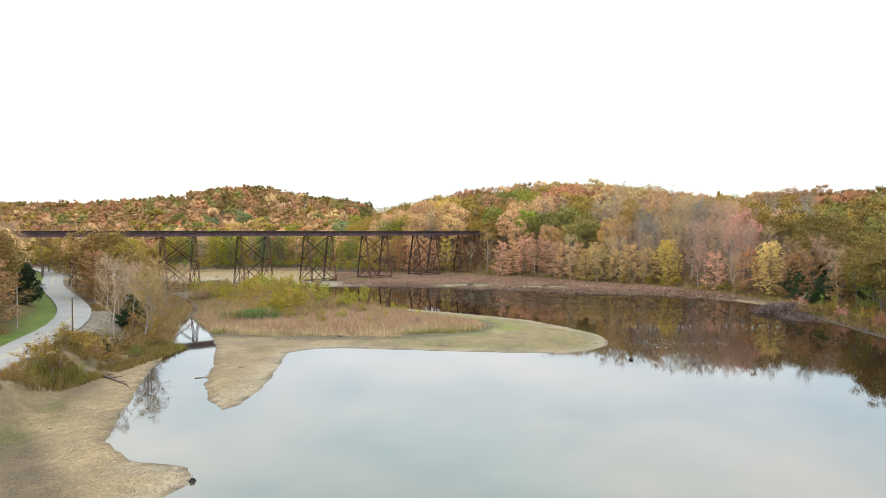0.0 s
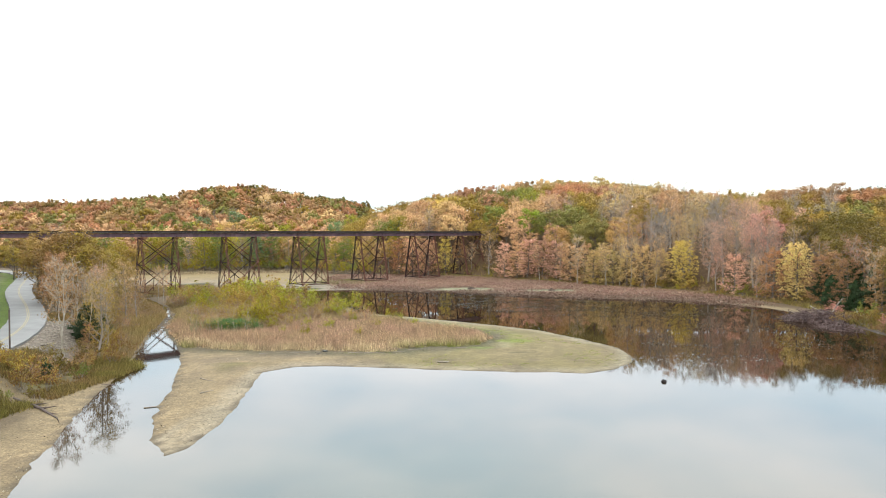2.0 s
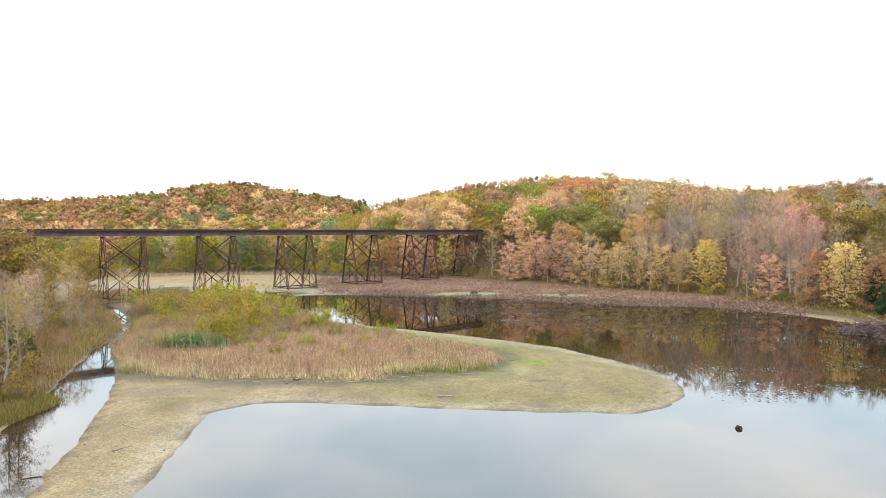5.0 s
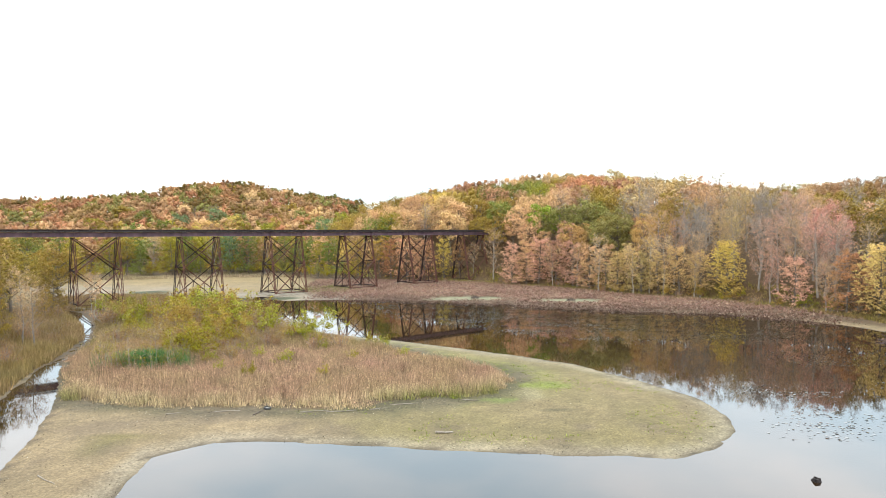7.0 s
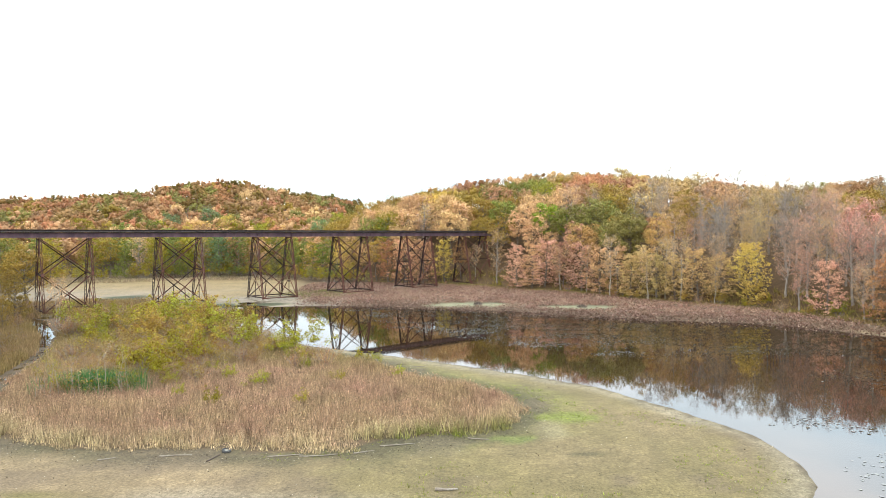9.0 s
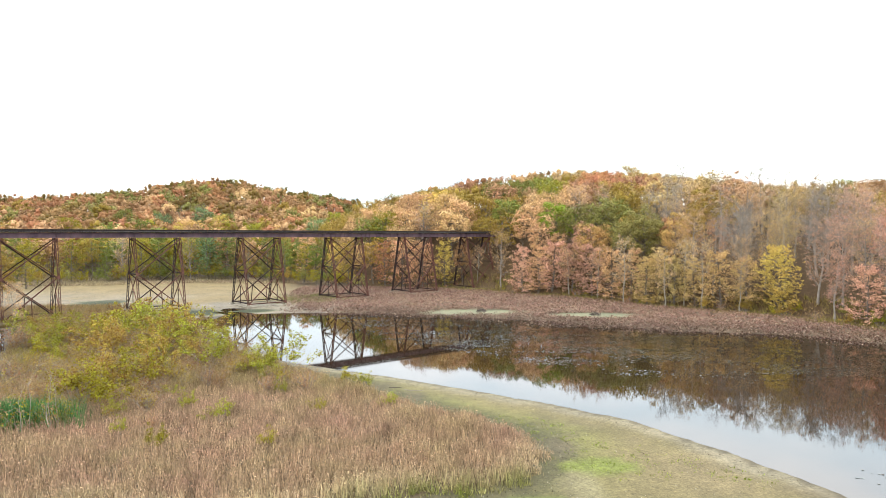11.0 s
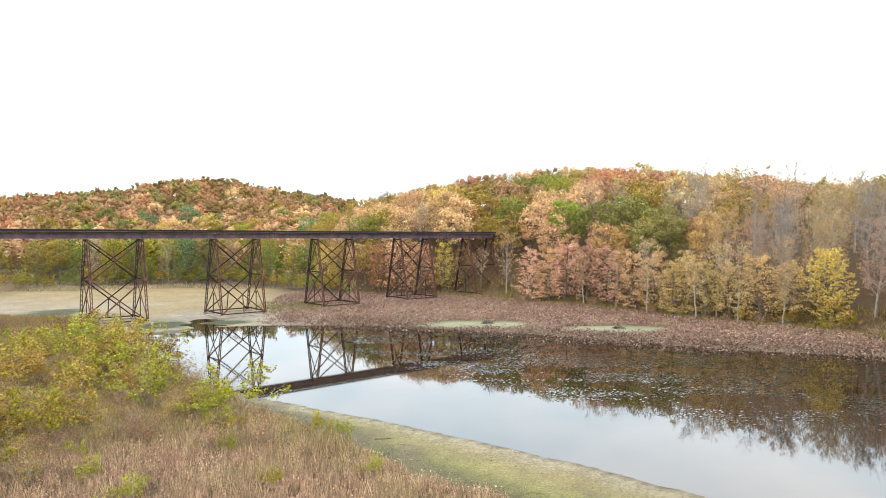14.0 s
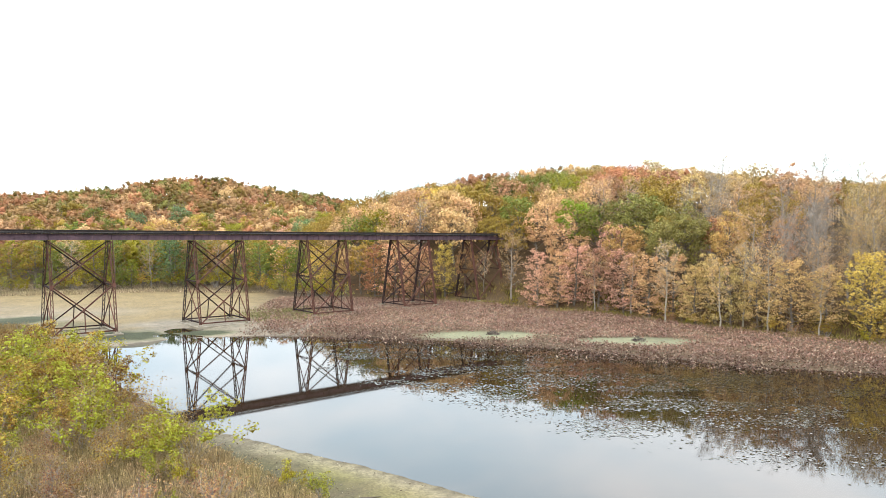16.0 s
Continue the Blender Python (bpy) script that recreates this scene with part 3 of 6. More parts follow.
road_line = along(ROAD, 2.0)
road = part("road", ribbon("road", road_line, -ROAD_HALF, ROAD_HALF, ROAD_Z - 0.4, ROAD_Z, ASPHALT), ASPHALT)
tagged(road, "pale grey worn asphalt road winding between trees", "road", kind="structure")
for lo in (-0.20, 0.06):
    part("centre_line", ribbon("line", road_line, lo, lo + 0.14, ROAD_Z + 0.03, ROAD_Z + 0.066, LINE), LINE, road, "faded yellow paint line")

# ---------------------------------------------------------------- railway trestle
BRIDGE = pose(-81.05, 191.19, 0, 0, 0, 40.86)
BAY, PITCH, TOP, TOP_HALF, FOOT_HALF, MID = 9.144, 23.09, 15.8, 1.28, 4.16, 8.3


def half_at(z):
    return TOP_HALF + (TOP - z) * (FOOT_HALF - TOP_HALF) / (TOP - 0.8)


def build_tower():
    tower = thing("trestle_tower", "rusty riveted steel trestle tower on a concrete footing", "bridge tower", group="bridge towers")
    foot, legs = 0.75, {}
    for x in (0.0, BAY):
        for s in (-1, 1):
            bm = bmesh.new()
            a, b = (x, s * half_at(foot - 0.4), foot - 0.4), (x, s * half_at(TOP), TOP)
            laced_beam(bm, a, b, 0.34, 0.36, 0.9)
            # legs on the far side get the rust with shade in its colour
            legs[x, s] = part("leg", bm, RUST if s < 0 else RUST_SHADED, tower)
            bm = bmesh.new()
            box(bm, (0.85, 0.85, 1.5), Matrix.Translation((x, s * half_at(0.2), -0.15)), 0.05)
            part("pedestal", bm, CONCRETE, tower, "stained concrete pedestal")
        for z0, z1 in ((TOP - 0.4, MID + 0.15), (MID - 0.15, foot + 0.3)):
            for s in (-1, 1):
                bm = bmesh.new()
                section_beam(bm, (x + 0.05 * s, s * half_at(z0) * 0.96, z0), (x + 0.05 * s, -s * half_at(z1) * 0.96, z1), 0.13, 0.14, 0.03)
                part("sway_brace", bm, RUST, tower)
        for z in (MID, foot + 0.25, TOP - 0.25):
            bm = bmesh.new()
            section_beam(bm, (x, -half_at(z), z), (x, half_at(z), z), 0.2, 0.24, 0.03)
            part("strut", bm, RUST_SHADED, tower)
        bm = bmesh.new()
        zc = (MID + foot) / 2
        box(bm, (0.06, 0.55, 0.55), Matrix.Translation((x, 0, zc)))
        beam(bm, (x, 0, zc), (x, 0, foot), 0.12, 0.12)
        part("centre_post", bm, RUST_SHADED, tower)
        for s in (-1, 1):
            bm = bmesh.new()
            box(bm, (0.44, 0.05, 0.62), Matrix.Translation((x, s * (half_at(MID) + 0.19), MID)) @ pose(0, 0, 0, s * 11))
            part("gusset", bm, RUST, legs[x, s])
    for s in (-1, 1):
        # far-side bracing is coloured darker too, to stand for shade
        mat = RUST if s < 0 else RUST_SHADED
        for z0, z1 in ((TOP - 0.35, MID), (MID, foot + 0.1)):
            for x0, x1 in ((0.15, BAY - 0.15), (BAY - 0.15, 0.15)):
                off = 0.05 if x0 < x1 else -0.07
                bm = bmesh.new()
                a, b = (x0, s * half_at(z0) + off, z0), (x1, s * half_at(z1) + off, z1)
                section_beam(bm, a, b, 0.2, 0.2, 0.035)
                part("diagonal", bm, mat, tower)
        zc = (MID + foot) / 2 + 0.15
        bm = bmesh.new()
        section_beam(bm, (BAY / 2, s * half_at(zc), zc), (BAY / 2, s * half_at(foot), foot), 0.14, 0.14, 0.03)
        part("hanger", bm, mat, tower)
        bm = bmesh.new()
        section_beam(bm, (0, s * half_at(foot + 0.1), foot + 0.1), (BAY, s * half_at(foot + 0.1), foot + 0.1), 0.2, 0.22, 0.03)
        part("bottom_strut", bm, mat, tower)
        bm = bmesh.new()
        box(bm, (BAY + 1.7, 0.5, 0.7), Matrix.Translation((BAY / 2, s * (half_at(0) + 0.55), 0.05)), 0.06)
        part("footing_beam", bm, CONCRETE, tower, "stained concrete footing beam")
    for x in (-0.6, BAY + 0.6):
        bm = bmesh.new()
        box(bm, (0.5, 2 * half_at(0) + 0.56, 0.66), Matrix.Translation((x, 0, 0.05)), 0.06)
        part("footing_beam", bm, CONCRETE, tower, "stained concrete footing beam")
    return tower


first = build_tower()
first.matrix_basis = BRIDGE @ Matrix.Translation((0, 0, 0.15))
for k, lift in ((-2, 1.5), (-1, 1.2), (1, 0.15), (2, 0.05), (3, 0.2), (4, 0.3), (5, 0.35)):
    squeeze = (TOP - lift) / TOP
    copy_thing(first, BRIDGE @ Matrix.Translation((k * PITCH, 0, lift)) @ Matrix.Diagonal((1, 1, squeeze, 1)))
first.matrix_basis = BRIDGE @ Matrix.Translation((0, 0, 0.15)) @ Matrix.Diagonal((1, 1, (TOP - 0.15) / TOP, 1))

DECK_0, DECK_1 = -3 * PITCH, 134.0
deck = thing("bridge_deck", "long dark plate-girder railway deck with timber ties, on steel towers", "bridge deck", BRIDGE)


def girder_mesh(length):
    bm = bmesh.new()
    h = 0.96
    box(bm, (length - 0.05, 0.025, h), Matrix.Translation((length / 2, 0, h / 2)))
    for z in (0.02, h - 0.02):
        box(bm, (length - 0.05, 0.36, 0.045), Matrix.Translation((length / 2, 0, z)))
    n = int(length / 1.15)
    for i in range(n + 1):
        box(bm, (0.09, 0.27, h - 0.09), Matrix.Translation((0.12 + (length - 0.24) * i / n, 0, h / 2)))
    me = bpy.data.meshes.new("girder")
    bm.to_mesh(me)
    bm.free()
    me.materials.append(GIRDER)
    return me


short_girder, long_girder = girder_mesh(BAY), girder_mesh(PITCH - BAY)
bmc = bmesh.new()
box(bmc, (BAY - 0.02, 0.2, 0.36), Matrix.Translation((BAY / 2, 0, 0)), 0.02)
curb_me = bpy.data.meshes.new("curb_timber")
bmc.to_mesh(curb_me)
bmc.free()
curb_me.materials.append(TIMBER)
for k in range(-3, 6):
    for s in (-1, 1):
        for me, x in ((short_girder, k * PITCH), (long_girder, k * PITCH + BAY)):
            g = part("girder", me, GIRDER, deck)
            g.location = (x, s * TOP_HALF, TOP + 0.02)
x = DECK_0
while x < DECK_1 - BAY:
    for s in (-1, 1):
        c = part("curb_timber", curb_me, TIMBER, deck, "dark creosoted curb timber")
        c.location = (x, s * 1.72, 17.29)
    x += BAY
rng = np.random.default_rng(5)
tie_meshes = []
for k in range(4):
    bm = bmesh.new()
    box(bm, (0.21, 3.5 + rng.uniform(-0.12, 0.12), 0.24), Matrix.Translation((0, rng.uniform(-0.06, 0.06), 0)))
    me = bpy.data.meshes.new("cross_tie")
    bm.to_mesh(me)
    bm.free()
    me.materials.append(TIMBER)
    tie_meshes.append(me)
bm = bmesh.new()
x = DECK_0
while x < DECK_1:
    if -4 < x < 120:
        tie = part("cross_tie", tie_meshes[int(rng.integers(0, 4))], TIMBER, deck)
        tie.location = (x, 0, 16.93)
    else:
        box(bm, (0.21, 3.5 + rng.uniform(-0.12, 0.12), 0.24), Matrix.Translation((x, rng.uniform(-0.06, 0.06), 16.93)))
    x += 0.42
tagged(part("far_ties", bm, TIMBER, deck), kind="stuff")
for s in (-1, 1):
    bm = bmesh.new()
    for w, h, z in ((0.14, 0.02, 17.065), (0.025, 0.1, 17.12), (0.07, 0.04, 17.185)):
        box(bm, (DECK_1 - DECK_0, w, h), Matrix.Translation(((DECK_0 + DECK_1) / 2, s * 0.7175, z)))
    part("rail", bm, STEEL, deck, "dull steel rail")
for k in range(-3, 6):
    for i, (x0, x1) in enumerate(((0, BAY), (BAY, PITCH))):
        n = 2 if i == 0 else 3
        for j in range(n):
            a, b = k * PITCH + x0 + (x1 - x0) * j / n, k * PITCH + x0 + (x1 - x0) * (j + 1) / n
            bm = bmesh.new()
            beam(bm, (a, -TOP_HALF, TOP + 0.2), (b, TOP_HALF, TOP + 0.2), 0.1, 0.1)
            part("lateral_brace", bm, RUST_SHADED, deck)

# ---------------------------------------------------------------- trees
TAN, PINK, RUSTY, GOLD, OLIVE = (0.50, 0.315, 0.165), (0.50, 0.285, 0.20), (0.38, 0.185, 0.10), (0.52, 0.37, 0.11), (0.275, 0.185, 0.05)
GREEN, DARK, GREY, RED, LIME = (0.15, 0.165, 0.04), (0.03, 0.048, 0.022), (0.33, 0.285, 0.245), (0.40, 0.20, 0.155), (0.225, 0.215, 0.036)
SALMON, PALEGOLD, BROWN, YGREEN, ORANGE, TEAL = (0.52, 0.30, 0.17), (0.66, 0.48, 0.19), (0.30, 0.172, 0.088), (0.235, 0.195, 0.032), (0.44, 0.27, 0.11), (0.125, 0.17, 0.075)
UMBER, KHAKI, MOSS = (0.20, 0.126, 0.046), (0.45, 0.32, 0.14), (0.135, 0.10, 0.03)
DEEP, LEAF_GREEN = (0.205, 0.185, 0.06), (0.16, 0.21, 0.03)


def grow(rng, h, base, limbs, spread, rise, radius, profile, sub=3, bend=0.25, twigs=0):
    """Trunk and limbs as tapered segments, and the points where leaves gather."""
    segs, tips = [], []
    k = 7
    pts = [np.zeros(3)]
    for i in range(1, k + 1):
        p = np.array([rng.normal(0, 0.012 * h), rng.normal(0, 0.012 * h), 0]) + [pts[-1][0], pts[-1][1], h * 0.95 * i / k]
        pts.append(p)

    def rad(z):
        return radius * max(0.05, (1 - z / h)) ** 0.85 + 0.02

    pts[0][2] = -0.4
    for a, b in zip(pts[:-1], pts[1:]):
        segs.append((*a, *b, rad(max(a[2], 0)) * (1.25 if a[2] < 0 else 1), rad(b[2])))

    def on_trunk(z):
        for a, b in zip(pts[:-1], pts[1:]):
            if z <= b[2]:
                t = (z - a[2]) / (b[2] - a[2])
                return a + (b - a) * t
        return pts[-1]

    az = rng.uniform(0, 6.28)
    for i in range(limbs):
        f = (i + rng.uniform(0, 0.8)) / limbs
        z = h * (base + (0.94 - base) * f)
        az += 2.4 + rng.normal(0, 0.3)
        length = spread * profile(f) * rng.uniform(0.75, 1.15)
        el = rise + rng.normal(0, 0.14)
        p, r = on_trunk(z), rad(z) * 0.5
        d = np.array([math.cos(az) * math.cos(el), math.sin(az) * math.cos(el), math.sin(el)])
        for j in range(3):
            q = p + d * length / 3
            r2 = r * 0.62
            segs.append((*p, *q, r, r2))
            d = d + np.array([rng.normal(0, bend * 0.5), rng.normal(0, bend * 0.5), bend * rng.uniform(0.1, 0.9)])
            d /= np.linalg.norm(d)
            if j > 0 or length < 2:
                tips.append(q)
            for _ in range(sub if j else max(1, sub - 1)):
                e = d + rng.normal(0, 0.55, 3)
                e /= np.linalg.norm(e)
                s0 = p + (q - p) * rng.uniform(0.2, 1)
                s1 = s0 + e * length * rng.uniform(0.18, 0.42)
                segs.append((*s0, *s1, r2 * 0.55, 0.015))
                tips.append(s1)
                for _ in range(twigs):
                    g = e + rng.normal(0, 0.5, 3) + [0, 0, 0.25]
                    g /= np.linalg.norm(g)
                    t0 = s0 + (s1 - s0) * rng.uniform(0.2, 1)
                    segs.append((*t0, *(t0 + g * rng.uniform(0.5, 1.4)), 0.022, 0.008))
            p, r = q, r2
    tips.append(pts[-1])
    return np.array(segs), np.array(tips)


def clothe(rng, tips, per, reach, size, flat=0.75, lift=0.6):
    n = len(tips)
    rad = reach * rng.uniform(0.6, 1.3, n)
    v = rng.normal(size=(n, per, 3))
    v /= np.linalg.norm(v, axis=2, keepdims=True)
    v *= (rng.uniform(0.1, 1.0, (n, per, 1)) ** 0.5)
    v[:, :, 2] *= flat
    c = (tips[:, None, :] + v * rad[:, None, None]).reshape(-1, 3)
    keep = c[:, 2] > 0.3
    return leaves(c[keep], size, rng, lift, 0.6, v.reshape(-1, 3)[keep])


def lumpy(rng, h, base, r, radius, lumps, per, size):
    """A round-headed tree: limbs that end in leafy lumps over a full crown."""
    low, top = h * base, h * 0.95
    zc, sh = (low + top) / 2, (top - low) / 2
    i = np.arange(lumps) + 0.5
    el, az = np.arcsin(np.clip(1 - 1.75 * i / lumps, -1, 1)), i * 2.39996 + rng.uniform(0, 6.28)
    v = np.stack([np.cos(az) * np.cos(el), np.sin(az) * np.cos(el), np.sin(el)], axis=1) + rng.normal(0, 0.13, (lumps, 3))
    v /= np.linalg.norm(v, axis=1, keepdims=True)
    a0, a1 = rng.uniform(0, 6.28, 2)
    lean = 1 + 0.16 * np.sin(az + a0) + 0.10 * np.sin(2 * az + a1)
    out = rng.uniform(0.52, 0.88, lumps) * lean
    c = v * np.stack([r * out, r * out, sh * out], axis=1) + np.array([0, 0, zc])
    lr = r * rng.uniform(0.22, 0.40, lumps)
    n = lumps * per
    which = np.repeat(np.arange(lumps), per)
    w = rng.normal(size=(n, 3)) + 0.7 * v[which] + np.array([0, 0, 0.25])
    w /= np.linalg.norm(w, axis=1, keepdims=True)
    p = c[which] + w * lr[which][:, None] * rng.uniform(0.45, 1.08, (n, 1)) * np.array([1, 1, 0.82])
    segs = []
    steps = 6
    xy = np.cumsum(rng.normal(0, 0.012 * h, (steps + 1, 2)), axis=0) * (np.arange(steps + 1) > 0)[:, None]
    zz = np.linspace(-0.4, h * 0.8, steps + 1)
    rr = radius * (1 - np.linspace(0, 1, steps + 1) * 0.8)
    for k in range(steps):
        segs.append((*xy[k], zz[k], *xy[k + 1], zz[k + 1], rr[k] * (1.25 if k == 0 else 1), rr[k + 1]))
    for q in c:
        z0 = max(low * 0.75, q[2] - 0.55 * math.hypot(q[0], q[1]) - 1.0)
        f = min(max((z0 + 0.4) / (h * 0.8 + 0.4), 0), 1) * steps
        k = min(int(f), steps - 1)
        b = np.array([*(xy[k] + (xy[k + 1] - xy[k]) * (f - k)), min(z0, h * 0.8)])
        mid = b + (q - b) * 0.5 + rng.normal(0, 0.25, 3)
        segs.append((*b, *mid, rr[k] * 0.42, rr[k] * 0.3))
        segs.append((*mid, *q, rr[k] * 0.3, 0.02))
    return np.array(segs), leaves(p, size, rng, 0.25, 0.62, w, 0.45)


def dome(f):
    return 0.35 + 0.95 * math.sin(math.pi * min(1, 0.18 + 0.82 * f)) ** 0.7


def column(f):
    return 0.6 + 0.5 * math.sin(math.pi * (0.2 + 0.75 * f))


def cone(f):
    return 1.12 - 0.95 * f


def oval(f):
    return 0.5 + 0.62 * math.sin(math.pi * (0.16 + 0.8 * f))


def skirt(f):
    return 0.95 - 0.55 * f ** 1.8


# kind: height, crown base, limbs, spread, rise, trunk radius, profile, sub-branches, leaf clumps: leaves each, reach, leaf size, bark, twigs
# where there is no profile: height, crown base, lumps, crown radius, -, trunk radius, None, -, leaves in a lump, -, leaf size, bark, -
KINDS = {
    "broad": (16, 0.22, 46, 5.7, 0, 0.33, None, 0, 125, 0, 0.36, BARK, 0),
    "tall": (18, 0.22, 44, 4.3, 0, 0.27, None, 0, 105, 0, 0.33, BARK, 0),
    "edge": (13, 0.05, 34, 4.1, 0.22, 0.2, skirt, 4, 13, 0.62, 0.25, BARK, 0),
    "sparse": (17, 0.2, 24, 4.3, 0.75, 0.22, column, 4, 15, 0.72, 0.165, TWIG, 2),
    "bare": (17, 0.24, 24, 4.4, 0.9, 0.24, column, 5, 1, 0.7, 0.2, TWIG, 4),
    "pale": (15, 0.30, 14, 3.4, 0.75, 0.14, column, 3, 8, 0.8, 0.24, PALE, 3),
    "conic": (12, 0.03, 56, 3.7, 0.5, 0.16, oval, 4, 12, 0.42, 0.24, BARK, 0),
    "cedar": (6, 0.03, 30, 1.9, 0.35, 0.15, cone, 3, 30, 0.5, 0.24, BARK, 0),
}
LABELS = {
    "broad": "broad-crowned {} tree standing in dense hillside woods", "tall": "tall slender {} forest tree among its neighbours",
    "edge": "{} tree with leaves to the ground at woods' edge", "sparse": "half-bare tree with thin {} leaves in the woods",
    "bare": "leafless grey tree with fine twigs in the woods", "pale": "pale-barked tree with few {} leaves at the shore",
    "conic": "feathery cone-shaped {} tree at the water's edge", "cedar": "dark evergreen cedar with dense green foliage on the bank",
}
COLOUR_NAMES = {TAN: "tan-brown", PINK: "dusty pink", RUSTY: "rust-red", GOLD: "golden", OLIVE: "olive-gold", GREEN: "green", DARK: "dark green", GREY: "grey",
                RED: "red", LIME: "yellow-green", SALMON: "salmon-orange", PALEGOLD: "pale yellow", BROWN: "brown", YGREEN: "yellow-green", ORANGE: "orange", TEAL: "bluish green", UMBER: "olive-brown", KHAKI: "khaki-yellow", MOSS: "dark olive", DEEP: "deep olive-green", LEAF_GREEN: "fresh green"}
BANK = {}


def tree_meshes(kind, variant):
    if (kind, variant) not in BANK:
        h, base, limbs, spread, rise, radius, profile, sub, per, reach, size, bark, twigs = KINDS[kind]
        rng = np.random.default_rng(sum(map(ord, kind)) * 10 + variant)
        if variant == 3:
            per, size = max(1, int(per * 0.43)), size * 1.42
        if profile is None:
            segs, faces = lumpy(rng, h, base, spread, radius, limbs, per, size)
        else:
            segs, tips = grow(rng, h, base, limbs, spread, rise, radius, profile, sub, 0.25, twigs if variant < 3 else twigs // 2)
            faces = clothe(rng, tips, per, reach, size, 0.5 if kind in ("edge", "conic") else 0.75)
        thick, thin = segs[segs[:, 6] > 0.05], segs[segs[:, 6] <= 0.05]
        wood = mesh_from_faces(kind + "_trunk", np.concatenate([tubes(thick, 5 if variant < 3 else 3), ribbons(thin)]), bark)
        crown = mesh_from_faces(kind + "_crown", faces, LEAF)
        BANK[(kind, variant)] = (wood, crown, h)
    return BANK[(kind, variant)]


FIRST = {}
tree_rng = np.random.default_rng(77)
tree_count = 0


def plant(kind, colour, x, y, h=None, deep=False):
    """One tree: an Empty at its foot with a trunk and a crown."""
    global tree_count
    tree_count += 1
    variant = int(tree_rng.integers(0, 3)) if y < 252 and not deep else 3
    wood, crown, own = tree_meshes(kind, variant)
    s = (h or own * tree_rng.uniform(0.88, 1.1)) / own
    wide = s * tree_rng.uniform(0.9, 1.12)
    place = Matrix.LocRotScale((x, y, ground_z(x, y)), Euler((tree_rng.normal(0, 0.02), tree_rng.normal(0, 0.02), tree_rng.uniform(0, 6.28))), (wide, wide, s))
    if (kind, variant) not in FIRST:
        t = thing(kind + "_tree" if kind != "cedar" else "cedar_tree", "", "")
        part("trunk", wood, None, t)
        part("crown", crown, None, t)
        FIRST[(kind, variant)] = t
        t.matrix_basis = place
    else:
        src = FIRST[(kind, variant)]
        keep = src.matrix_basis.copy()
        src.matrix_basis = Matrix()
        t = copy_thing(src, place)
        src.matrix_basis = keep
    tagged(t, LABELS[kind].format(COLOUR_NAMES[colour]), "tree", "woods round the lake")
    j = tree_rng.uniform(0.68, 1.08)
    for o in t.children:
        if o.name.startswith("crown"):
            o.color = (colour[0] * j, colour[1] * j * tree_rng.uniform(0.94, 1.06), colour[2] * j, 1)
    return t

